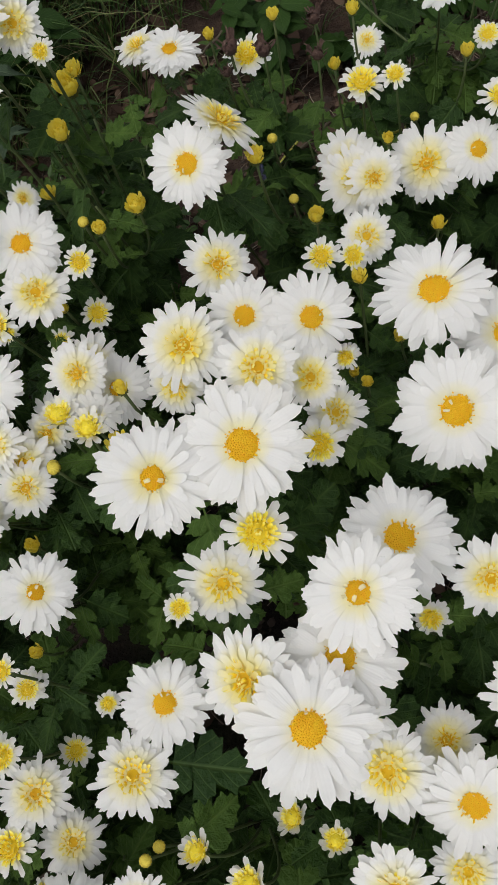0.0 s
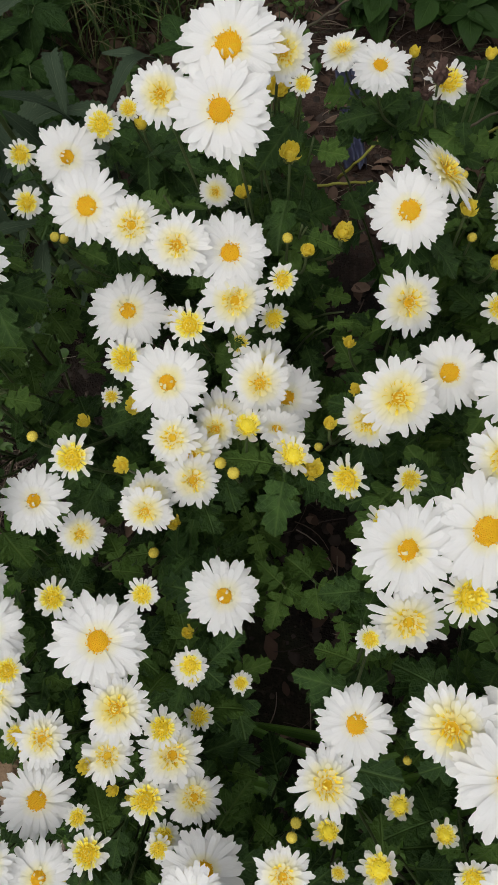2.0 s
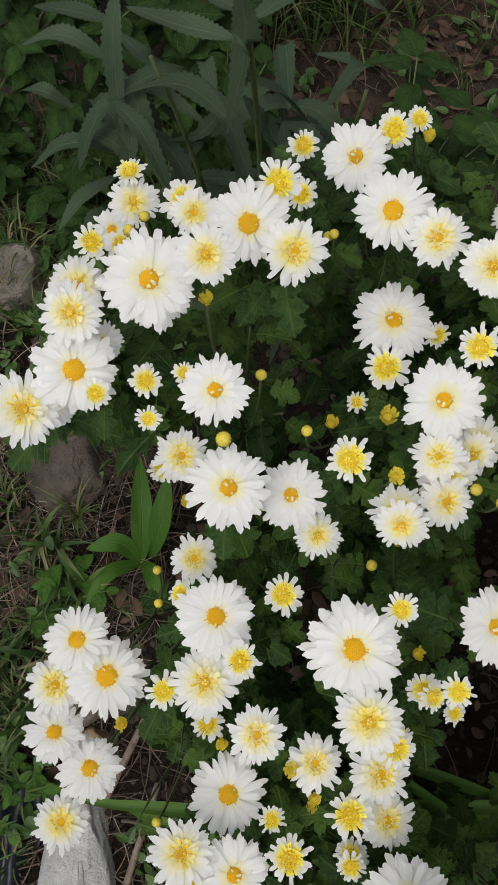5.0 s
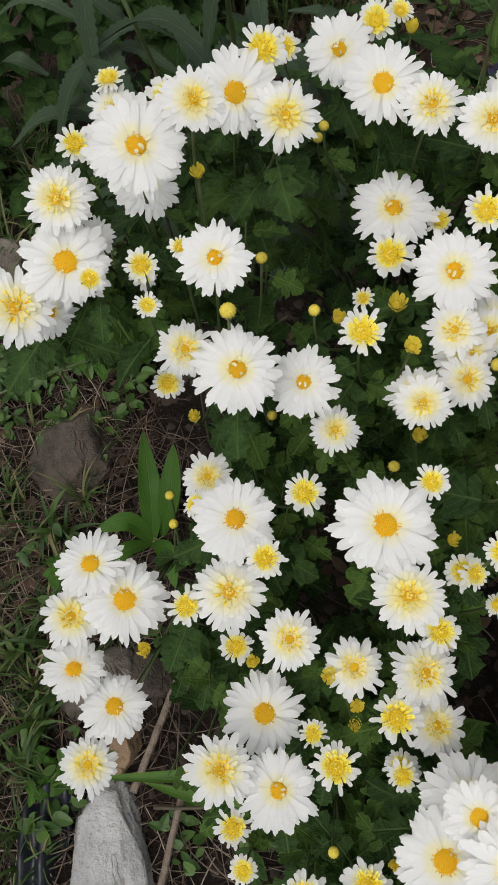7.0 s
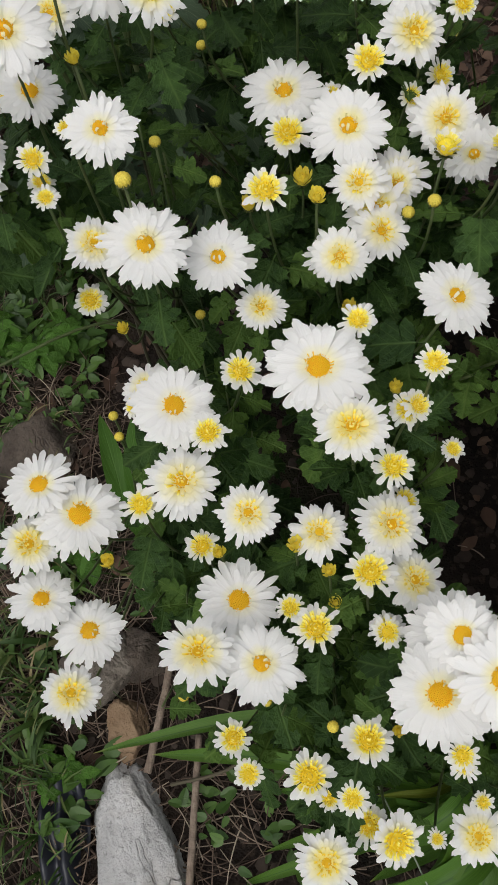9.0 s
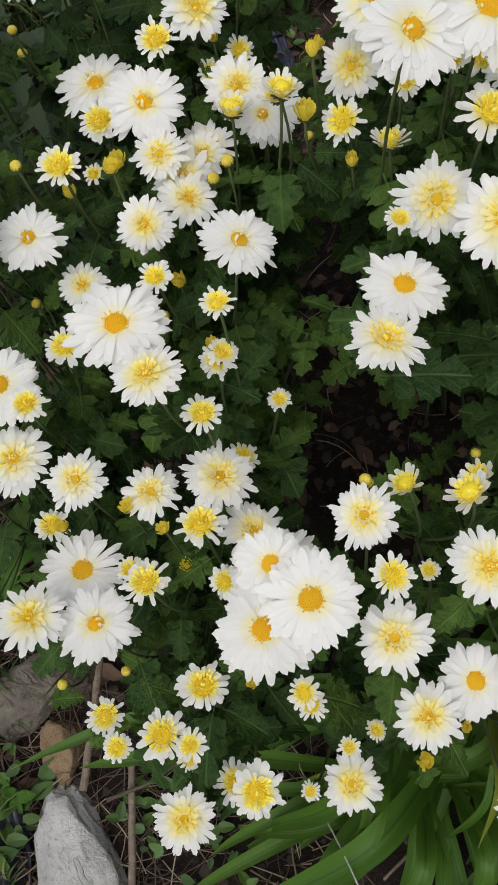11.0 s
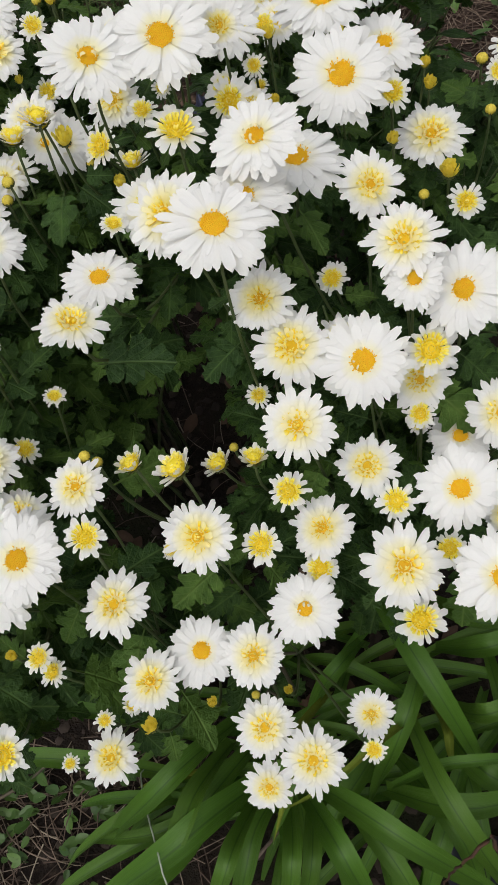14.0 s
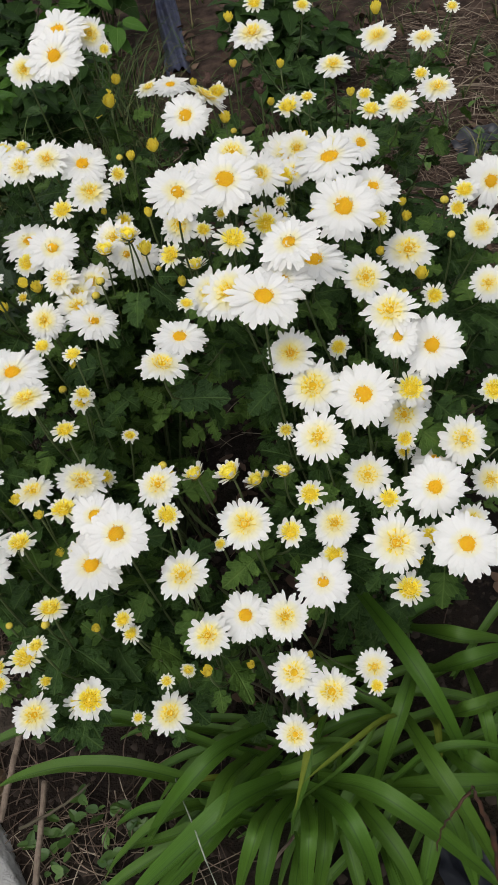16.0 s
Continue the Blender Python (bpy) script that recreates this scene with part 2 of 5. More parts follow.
# ---- chrysanthemum flower heads ----
def petal(g, length, width, az, elev, droop, r0, z0, cup=0.10, tip=0.54, twist=0.0):
    """A strap petal that leaves the axis at r0, rises by elev and bends down by droop (radians); its blunt tip has two or three teeth."""
    ca, sa = math.cos(az), math.sin(az)
    r, z, e = r0, z0, elev
    pts, uvs, cols = [], [], (-1, -0.36, 0.36, 1)
    bend = rng.uniform(-0.08, 0.08) * length
    torn = [rng.uniform(0.02, 0.07), rng.uniform(-0.04, 0.035), rng.uniform(-0.04, 0.035), rng.uniform(0.02, 0.07)]
    curl = rng.uniform(-0.10, 0.10) * width
    end = tip * rng.uniform(0.6, 1.15)
    before = 0.0
    for v, broad in ((0.0, 0.52), (0.28, 0.76), (0.55, 0.94), (0.80, 1.0), (0.93, 0.55 + 0.5 * end), (1.0, end)):
        r += length * (v - before) * math.cos(e)
        z += length * (v - before) * math.sin(e)
        e -= droop * (v - before)
        before = v
        w = width * broad
        row = []
        for k, u in enumerate(cols):
            rr = r - (length * torn[k] if v == 1.0 else 0.0)
            side = u * w + bend * v * v
            zz = z + cup * w * u * u + curl * v * v * math.sin(3 * u + az * 3) + twist * u * w * v
            row.append(Vector((rr * ca - side * sa, rr * sa + side * ca, zz)))
        pts.append(row)
        uvs.append([(0.5 + u / 2, v) for u in cols])
    g.strip(pts, uvs)


def ring(g, count, length, width, elev, droop, r0, z0, vary=0.12, wild=0.8, spread=0.11, **more):
    first = rng.random() * 6.28
    for k in range(count):
        j = lambda a: 1 + rng.uniform(-a, a)  # noqa: E731
        petal(g, length * j(vary), width * j(0.24), first + 6.2832 * (k + rng.uniform(-0.42, 0.42)) / count, elev + rng.uniform(-spread, spread),
              droop * j(wild), r0, z0 + rng.uniform(-0.008, 0.008), twist=rng.uniform(-0.12, 0.12), **more)


def florets(g, radius, height, count, size, z=0.0):
    """Small pegs packed over a low dome, the outer ones leaning out and uneven."""
    g.dome(radius * 0.97, height * 0.97, 4, 16, z - 0.004)
    for k in range(count):
        q = math.sqrt((k + 0.5) / count)
        a = k * 2.39996
        c = math.sqrt(max(0.0, 1 - q * q))
        reach = radius * q * (1 + (rng.uniform(-0.06, 0.10) if q > 0.85 else 0.0))
        p = Vector((reach * math.cos(a), reach * math.sin(a), z + height * c))
        n = Vector((q * math.cos(a) * 0.8 + rng.uniform(-0.25, 0.25), q * math.sin(a) * 0.8 + rng.uniform(-0.25, 0.25), c + 0.45)).normalized()
        s = size * rng.uniform(0.7, 1.3)
        g.tube([p - n * s * 0.5, p + n * s * 0.32], s * 0.74, s * 0.46, 5)


def frill(g, radius, length, width, z, rings, close=0.80):
    """The inner petals of a filled flower: narrow straps, leaning out at the rim and closing over the middle."""
    for k in range(rings):
        q = k / max(1, rings - 1)
        count = max(5, round((1 - 0.72 * q) * radius * 6.2832 / (width * 1.7)))
        ring(g, count, length * (1 - 0.25 * q), width * (1 - 0.15 * q), 0.55 + 0.75 * q, -0.9 * q + rng.uniform(-0.2, 0.3), radius * (1 - close * q), z + 0.10 * q * radius, cup=0.5, vary=0.26, spread=0.22, tip=0.7)


def calyx_mesh(wide):
    g = Geo()
    g.dome(wide, 0.20, 4, 12, 0.0)
    g.v = [(x, y, -z - 0.01) for x, y, z in g.v]
    g.f = [tuple(reversed(f)) for f in g.f]
    for k in range(12):
        petal(g, wide * 0.62, 0.09, k * 0.5236 + rng.uniform(-0.1, 0.1), 0.22, 0.0, wide * 0.5, -0.15, tip=0.3)
    return g.mesh("calyx", CALYX)


def open_head():
    g, c = Geo(), Geo()
    n = rng.choice((25, 28, 31))
    ring(g, n, 0.84, 0.096, 0.00, 0.20, 0.18, 0.00, vary=0.16)
    ring(g, n, 0.80, 0.094, 0.06, 0.24, 0.17, 0.018, vary=0.17)
    ring(g, n - 4, 0.72, 0.084, 0.12, 0.28, 0.17, 0.036, vary=0.17)
    ring(g, 18, 0.57, 0.076, 0.19, 0.34, 0.17, 0.054, vary=0.24)
    florets(c, rng.uniform(0.235, 0.275), 0.075, 150, 0.024, 0.05)
    ring(c, 17, 0.075, 0.014, 0.5, -0.4, 0.225, 0.06, cup=0.6, vary=0.5, spread=0.4)
    ring(g, rng.choice((1, 2, 3)), 0.16, 0.026, 1.0, -1.6, 0.20, 0.08, cup=0.6, vary=0.4, spread=0.3)
    return g, c, RAY_WHITE, ORANGE


def tufted_head():
    g, c = Geo(), Geo()
    n = rng.choice((24, 27, 30))
    ring(g, n, 0.84, 0.096, 0.00, 0.20, 0.18, 0.00, vary=0.16)
    ring(g, n, 0.79, 0.090, 0.06, 0.20, 0.17, 0.016, vary=0.16)
    ring(g, n - 4, 0.68, 0.084, 0.11, 0.24, 0.17, 0.032, vary=0.2)
    ring(g, 16, 0.46, 0.072, 0.20, 0.28, 0.17, 0.05, vary=0.28)
    ring(g, 9, 0.13, 0.030, 0.8, -1.2, 0.20, 0.07, cup=0.6, vary=0.45, spread=0.3)
    ring(g, rng.choice((1, 2, 3)), 0.20, 0.036, 1.1, -1.9, 0.15, 0.09, cup=0.6, vary=0.4, spread=0.3)
    florets(c, 0.215, 0.07, 100, 0.028, 0.05)
    return g, c, RAY_WHITE, ORANGE


def double_head():
    g, c = Geo(), Geo()
    n = rng.choice((20, 23, 26))
    ring(g, n, 0.86, 0.098, 0.00, 0.18, 0.17, 0.00, vary=0.18)
    ring(g, n, 0.77, 0.094, 0.07, 0.22, 0.16, 0.018, vary=0.20)
    ring(g, 19, 0.64, 0.082, 0.13, 0.24, 0.15, 0.036, vary=0.22)
    ring(g, 17, 0.48, 0.070, 0.25, 0.20, 0.15, 0.055, vary=0.26)
    ring(g, 15, 0.32, 0.054, 0.45, 0.0, 0.15, 0.075, vary=0.28)
    c.dome(0.20, 0.03, 3, 12, 0.05)
    # the dome takes that base tone, so the hollow reads deep
    c.uv = [(0.5, 0.08)] * len(c.v)
    frill(c, rng.uniform(0.22, 0.27), 0.20, 0.040, 0.07, 3, rng.choice((0.36, 0.48, 0.62)))
    ring(c, rng.choice((2, 3, 4)), 0.17, 0.034, 1.0, -1.4, 0.07, 0.07, cup=0.5, vary=0.4, spread=0.35)
    return g, c, RAY_CREAM, PALE_YELLOW


def young_head():
    g, c = Geo(), Geo()
    n = rng.choice((11, 13, 15))
    ring(g, n, 0.63, 0.115, 0.04, 0.26, 0.34, 0.01, vary=0.24, spread=0.14, tip=0.6)
    ring(g, n, 0.52, 0.105, 0.18, 0.20, 0.34, 0.04, vary=0.32, spread=0.16)
    ring(g, 14, 0.32, 0.068, 0.38, 0.10, 0.34, 0.07, vary=0.30)
    c.dome(0.36, 0.12, 4, 14, 0.02)
    c.uv = [(0.5, 0.12)] * len(c.v)
    frill(c, rng.uniform(0.34, 0.42), 0.25, 0.056, 0.08, 4, 0.74)
    return g, c, RAY_CREAM, YELLOW


def cup_head():
    """A half-open goblet: pale outer petals standing round a yellow heart."""
    g, c = Geo(), Geo()
    ring(g, 11, 0.95, 0.155, 0.62, -0.05, 0.28, -0.05, vary=0.18, wild=0.4, spread=0.2, cup=0.3)
    ring(g, 10, 0.85, 0.140, 0.85, -0.20, 0.26, 0.0, vary=0.2, wild=0.4, spread=0.15, cup=0.3)
    ridged(c, 0.46, 0.42, 9, 0.06, 0.24, 1.0)
    c.uv = [(u, 0.4) for u, v in c.uv]
    frill(c, 0.40, 0.34, 0.075, 0.34, 5)
    return g, c, RAY_CREAM, YELLOW


def bud_head():
    """A tuft of upright petals rising from the calyx, their uneven tips just parting."""
    g, c = Geo(), Geo()
    part_by = rng.uniform(-0.12, 0.16)
    ring(g, 12, 1.15, 0.20, 1.12 - part_by, -0.45 + part_by, 0.32, -0.05, vary=0.16, wild=0.25, cup=-0.2)
    ring(g, 11, 1.25, 0.18, 1.28 - part_by * 0.6, -0.32 + part_by * 0.5, 0.24, 0.0, vary=0.16, wild=0.25, cup=-0.2)
    ridged(c, 0.40, 0.48, 9, 0.06, 0.34, 1.0)
    ring(c, 9, 1.15, 0.14, 1.40, -0.20, 0.12, 0.1, vary=0.18, cup=-0.2)
    return g, c, BUD_YELLOW, BUD_YELLOW


def ridged(g, r, h, ridges, depth, z, share):
    """A round body with folds from pole to pole; share is the part of it, from below, that is built."""
    segs, rows, uvs = ridges * 4, [], []
    skew = rng.uniform(0, 6.28)
    for i in range(13):
        v = i / 12 * share
        a = -math.pi / 2 + math.pi * v
        row = []
        for s in range(segs + 1):
            w = 2 * math.pi * (s % segs) / segs
            fold = 1 + depth * math.cos(ridges * w + 2.2 * v)
            end = 0.12 * (1 if s % 4 < 2 else -1) * (i == 12 and share < 1)
            q = r * math.cos(a) * fold
            row.append(Vector((q * math.cos(w), q * math.sin(w), z + h * (math.sin(a) + end) * (1 + 0.05 * math.cos(w + skew)))))
        rows.append(row)
        uvs.append([(s / segs, v) for s in range(segs + 1)])
    g.strip(rows, uvs)


def knob_head():
    """A tight round bud with the first yellow at its tip."""
    g, c = Geo(), Geo()
    ridged(g, 0.72, 0.70, 13, 0.06, 0.0, 1.0)
    ridged(c, 0.76, 0.76, 10, 0.10, -0.04, 0.52)
    return g, c, KNOB_YELLOW, CALYX


def withered_head():
    """A dry brown cup with a few shrivelled tips."""
    g, c = Geo(), Geo()
    ring(g, 12, 1.5, 0.22, 0.75, -1.3, 0.22, -0.2, vary=0.25, cup=0.4)
    ring(g, 6, 1.3, 0.08, 1.0, 0.6, 0.2, 0.2, vary=0.3)
    c.dome(0.5, 0.7, 6, 12, 0.0)
    return g, c, WITHERED, WITHERED


SMALL = ("bud", "knob", "withered")
HEADS = {}
for kind, make, count in (("open", open_head, 6), ("tufted", tufted_head, 3), ("double", double_head, 6), ("young", young_head, 7), ("cup", cup_head, 4), ("bud", bud_head, 4), ("knob", knob_head, 3), ("withered", withered_head, 2)):
    for _ in range(count):
        g, c, outer, inner = make()
        HEADS.setdefault(kind, []).append((g.mesh(kind + "_petals", outer), c.mesh(kind + "_middle", inner)))
CALYX_WIDE, CALYX_NARROW = calyx_mesh(0.34), calyx_mesh(0.52)
HEAD_LABEL = {"open": "white open flower with an orange disc", "tufted": "white flower with curled petals round an orange disc", "double": "white double flower with a pale yellow middle",
              "young": "half-open flower with short white petals and a yellow middle", "cup": "half-open cup-shaped flower with pale petals and a yellow heart", "bud": "yellow bud about to open", "knob": "tight green and yellow bud", "withered": "dry dark brown withered flower head"}


# ---- chrysanthemum leaves and plants ----
def lobed_leaf(seed, material):
    """A leaf of five blunt toothed lobes on a short petiole, folded along the middle and wavy, one unit long."""
    g, r = Geo(), random.Random(seed)
    half = [(0.014, 0.0), (0.016, 0.15)]
    for reach, low, high in ((0.30 * r.uniform(0.8, 1.1), 0.17, 0.38), (0.37 * r.uniform(0.85, 1.1), 0.40, 0.66)):
        span = high - low
        for x, y in ((0.48, 0.0), (0.86, 0.16), (0.84, 0.40), (1.0, 0.66), (0.80, 0.84), (0.74, 1.0), (0.36, 1.0)):
            half.append((reach * x, low + span * y))
    half += [(0.20, 0.73), (0.19, 0.79), (0.225, 0.84), (0.14, 0.87), (0.13, 0.94), (0.06, 0.96), (0.0, 1.0)]
    sides = []
    for _ in (0, 1):
        sides.append([(x * r.uniform(0.86, 1.14), y + (r.uniform(-0.018, 0.018) if 0.16 < y < 1 else 0)) for x, y in half])
    rows, uvs, low = [], [], 0.0

    def lifted(x, y):
        return Vector((x, y, 0.16 * abs(x) + 0.035 * math.sin(y * 11 + x * 7 + seed) * min(1, abs(x) * 6) + 0.02 * math.sin(x * 17 + seed) - 0.20 * y * y))

    for (xl, yl), (xr, yr) in zip(*sides):
        low = max(low, min((yl + yr) / 2 - 0.40 * (xl + xr) / 2, 1.0))
        line = [(-xl, yl), (-xl * 0.5, (yl + low) / 2), (0.0, low), (xr * 0.5, (yr + low) / 2), (xr, yr)]
        rows.append([lifted(x, y) for x, y in line])
        uvs.append([(0.5 + x * 1.2, y) for x, y in line])
    g.strip(rows, uvs)
    return g.mesh("lobed_leaf", material)


LEAVES = [lobed_leaf(k, MUM_LEAF) for k in range(6)]
YOUNG_LEAVES = [lobed_leaf(k + 20, MUM_YOUNG_LIT) for k in range(5)]


def turn_to(direction, spin=0.0):
    """The turn that brings z to the direction."""
    return direction.to_track_quat("Z", "Y").to_matrix().to_4x4() @ Matrix.Rotation(spin, 4, "Z")


def in_clearing(q):
    """The bare spots of the bed, slanted to fit the camera's view, where no low leaf grows."""
    wide = 0.11 if q.z < 0.42 else 0.085
    gap = ((q.x + 0.125) / wide) ** 2 + ((q.y - 0.315 + 0.45 * q.z) / (wide + 0.065)) ** 2
    return (gap < 1 and q.z < 0.53) or (-0.24 < q.x < -0.01 and q.y > 0.60 and q.z < 0.52) or (q.x - 0.2 * q.z < -0.50 and -0.12 < q.y < 0.36 and q.z < 0.54) or (q.y < -0.03 and q.z < 0.36) or (q.x > -0.12 and q.y < -0.04 and q.z < 0.43) or (q.x > 0.0 and q.y < 0.03 and q.z < 0.42)


def leaf_pose(at, heading, size, sag, tip=0.0):
    """A leaf that grows from a point towards a heading (radians) and sags by so many radians."""
    return Matrix.Translation(at) @ Matrix.Rotation(heading - math.pi / 2, 4, "Z") @ Matrix.Rotation(-sag, 4, "X") @ Matrix.Rotation(tip, 4, "Y") @ Matrix.Diagonal((size, size, size, 1))


PLANTS = []
# From the bed towards the camera; leaves and stems give way along it.
SIGHT_LINE = Vector((-0.02, -0.42, 0.91))


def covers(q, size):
    """Whether a leaf or stem at q would hide a flower head from the camera."""
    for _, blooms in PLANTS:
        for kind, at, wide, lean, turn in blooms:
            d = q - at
            s = d.dot(SIGHT_LINE)
            if -0.012 < s < 0.45 and (d - SIGHT_LINE * s).length < wide / 2 + size * 0.45:
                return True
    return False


def plant_root(x, y):
    PLANTS.append((Vector((x, y, ground_height(x, y))), []))


def bloom(kind, x, y, z, width, lean, turn):
    """A flower head: its place, its width in millimetres, and where it faces (degrees from upright, and round)."""
    PLANTS[-1][1].append((kind, Vector((x, y, z)), width / 1000, lean, turn))


def grow(root, blooms, label):
    p = thing("chrysanthemum_plant", root, label, "plant", "chrysanthemum plants in the bed")
    left = sorted(blooms, key=lambda b: math.atan2(b[1].y - root.y, b[1].x - root.x))
    for k in range(20):
        b = rng.choice(blooms)
        top = Vector((b[1].x + rng.uniform(-0.05, 0.05), b[1].y + rng.uniform(-0.05, 0.05), b[1].z - rng.uniform(0.05, 0.16)))
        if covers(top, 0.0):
            continue
        foot = root + Vector((rng.uniform(-0.05, 0.05), rng.uniform(-0.05, 0.05), -0.01))
        line = bezier(foot, Vector((foot.x * 0.5 + top.x * 0.5, foot.y * 0.5 + top.y * 0.5, top.z * 0.75)), top, 10)
        spots = [(j, line[10 - j] + Vector((0, 0, rng.uniform(-0.015, 0.0)))) for j in range(8)]
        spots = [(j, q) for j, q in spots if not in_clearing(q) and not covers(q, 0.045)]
        if len(spots) < 4 or spots[0][0] > 1:
            continue
        g = Geo()
        g.tube([q - root for q in line], 0.0022, 0.0008, 6)
        part("side_shoot", g.mesh("side_shoot", STEM), p)
        for j, q in spots:
            part("leaf", rng.choice(YOUNG_LEAVES if j < 2 else LEAVES), p, Matrix.Translation(-root) @ leaf_pose(q, j * 2.4 + rng.uniform(-0.4, 0.4), min(0.028 + 0.005 * j, 0.056) * rng.uniform(0.85, 1.15), rng.uniform(-0.3, 0.8), rng.uniform(-0.7, 0.7)))
    hubs = [left[k:k + 5] for k in range(0, len(left), 5)]
    for some in hubs:
        mid = sum((b[1] for b in some), Vector()) / len(some)
        low = min(b[1].z for b in some)
        hub = Vector((root.x + 0.78 * (mid.x - root.x), root.y + 0.78 * (mid.y - root.y) + 0.03, max(0.16, low - rng.uniform(0.09, 0.14))))
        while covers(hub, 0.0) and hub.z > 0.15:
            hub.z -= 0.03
        foot = root + Vector((rng.uniform(-0.04, 0.04), rng.uniform(-0.04, 0.04), -0.01))
        line = bezier(foot, Vector((foot.x * 0.8 + hub.x * 0.2, foot.y * 0.8 + hub.y * 0.2, hub.z * 0.6)), hub, 8)
        g = Geo()
        g.tube([q - root for q in line], 0.0027, 0.0013, 6)
        part("main_stem", g.mesh("main_stem", WOODY), p, None, "brown woody stem")
        for k in range(8):
            q = line[2 + k % 7] + Vector((0, 0, rng.uniform(-0.02, 0.02)))
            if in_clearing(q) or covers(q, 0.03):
                continue
            part("leaf", rng.choice(LEAVES), p, Matrix.Translation(-root) @ leaf_pose(q, k * 2.4 + rng.uniform(-0.4, 0.4), rng.uniform(0.040, 0.062), rng.uniform(0.0, 0.8), rng.uniform(-0.6, 0.6)))
        for kind, at, wide, lean, turn in some:
            n = Vector((math.sin(radians(lean)) * math.cos(radians(turn)), math.sin(radians(lean)) * math.sin(radians(turn)), math.cos(radians(lean))))
            up = Vector((0, 0, 1))
            n = (n + up * 0.12 + Vector((rng.uniform(-0.1, 0.1), rng.uniform(-0.1, 0.1), 0))).normalized()
            if kind in SMALL:
                n = (n * 0.35 + up * 0.8).normalized()
            r = wide / 2
            turn_m = turn_to(n, rng.uniform(0, 6.28))
            seat = at - n * r * (0.9 if kind in SMALL else 0.14)
            size = r * (1.12 if kind == "knob" else 1.0 if kind == "bud" else 1.03 if kind == "young" else 1.0)
            head_m = Matrix.Translation(seat - root) @ turn_m @ Matrix.Diagonal((size, size, size, 1))
            outer, inner = rng.choice(HEADS[kind])
            head = part("flower_head", outer, p, head_m, HEAD_LABEL[kind])
            part("disc" if kind in ("open", "tufted") else "inner_petals", inner, head)
            if kind != "knob":
                part("calyx", CALYX_NARROW if kind in ("bud", "young", "cup", "withered") else CALYX_WIDE, head)
            neck = seat - n * r * (0.15 if kind != "knob" else 0.6)
            for sink, back in ((0.0, 0.0), (0.05, 0.0), (0.10, 0.03), (0.16, 0.06), (0.22, 0.10), (0.28, 0.14)):
                start = Vector((hub.x, hub.y + back, max(0.06, hub.z - sink)))
                stalk = bezier(start, neck - (n * 0.45 + up * 0.55) * (neck - start).length * 0.5, neck, 8)
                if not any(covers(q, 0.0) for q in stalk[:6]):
                    break
            g = Geo()
            g.tube([q - root for q in stalk], 0.0012, 0.0010, 6)
            part("stalk", g.mesh("stalk", STEM), p)
            for k in range(8 if kind not in SMALL else 4):
                q = stalk[(2, 4, 6, 1, 5, 3, 4, 2)[k]] + Vector((0, 0, rng.uniform(-0.006, 0.006)))
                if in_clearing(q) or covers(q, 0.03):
                    continue
                size = rng.uniform(0.030, 0.050) if q.z < at.z - 0.05 else rng.uniform(0.020, 0.034)
                part("leaf", rng.choice(YOUNG_LEAVES if rng.random() < 0.28 else LEAVES), p, Matrix.Translation(-root) @ leaf_pose(q, rng.uniform(0, 6.28), size, rng.uniform(-0.2, 0.8), rng.uniform(-0.7, 0.7)))
    return p


plant_root(-0.11, -0.11)
bloom("cup", -0.122, -0.020, 0.560, 22.0, 34, 150)
bloom("knob", -0.144, -0.017, 0.567, 8.9, 17, 6)
bloom("young", -0.192, -0.127, 0.487, 19.7, 10, 174)
bloom("young", -0.202, -0.171, 0.413, 13.6, 3, -67)
bloom("double", -0.174, -0.168, 0.410, 39.3, 3, -120)
bloom("young", -0.173, -0.147, 0.430, 15.6, 5, -109)
bloom("young", -0.195, -0.123, 0.505, 20.8, 8, -86)
bloom("young", -0.154, -0.137, 0.427, 15.8, 30, 22)
bloom("bud", -0.128, -0.163, 0.477, 14.1, 8, -151)
bloom("double", -0.124, -0.140, 0.495, 39.7, 9, -139)
bloom("double", -0.139, -0.101, 0.531, 42.5, 13, -118)
bloom("young", -0.138, -0.083, 0.592, 25.0, 21, -51)
bloom("young", -0.111, -0.053, 0.498, 14.9, 18, -119)
bloom("double", -0.149, -0.046, 0.586, 37.2, 20, -105)
bloom("knob", -0.146, -0.024, 0.586, 8.7, 22, -104)
bloom("open", -0.182, -0.089, 0.584, 54.0, 14, -95)
bloom("double", -0.082, -0.070, 0.550, 44.8, 22, -82)
bloom("open", -0.092, -0.121, 0.488, 44.5, 14, -74)
bloom("double", -0.058, -0.128, 0.491, 40.4, 13, -90)
bloom("tufted", -0.023, -0.103, 0.499, 47.1, 16, -104)
bloom("young", -0.045, -0.070, 0.530, 27.3, 21, -94)
bloom("double", -0.056, -0.167, 0.466, 40.7, 8, -91)
bloom("double", -0.026, -0.190, 0.474, 40.9, 7, -121)
bloom("double", -0.064, -0.192, 0.394, 33.5, 38, -82)
bloom("cup", -0.089, -0.035, 0.575, 26.0, 22, 150)
bloom("young", 0.011, -0.184, 0.462, 16.7, 12, -84)
bloom("double", 0.012, -0.158, 0.442, 31.0, 25, -94)
bloom("bud", -0.096, -0.140, 0.432, 10.2, 11, -69)
bloom("bud", -0.043, -0.135, 0.430, 9.5, 11, -98)
bloom("knob", -0.067, -0.135, 0.425, 7.4, 11, -85)
plant_root(-0.26, -0.05)
bloom("double", -0.235, 0.011, 0.534, 46.3, 24, -3)
bloom("double", -0.219, -0.017, 0.505, 40.7, 22, 4)
bloom("young", -0.222, 0.067, 0.590, 20.8, 26, -17)
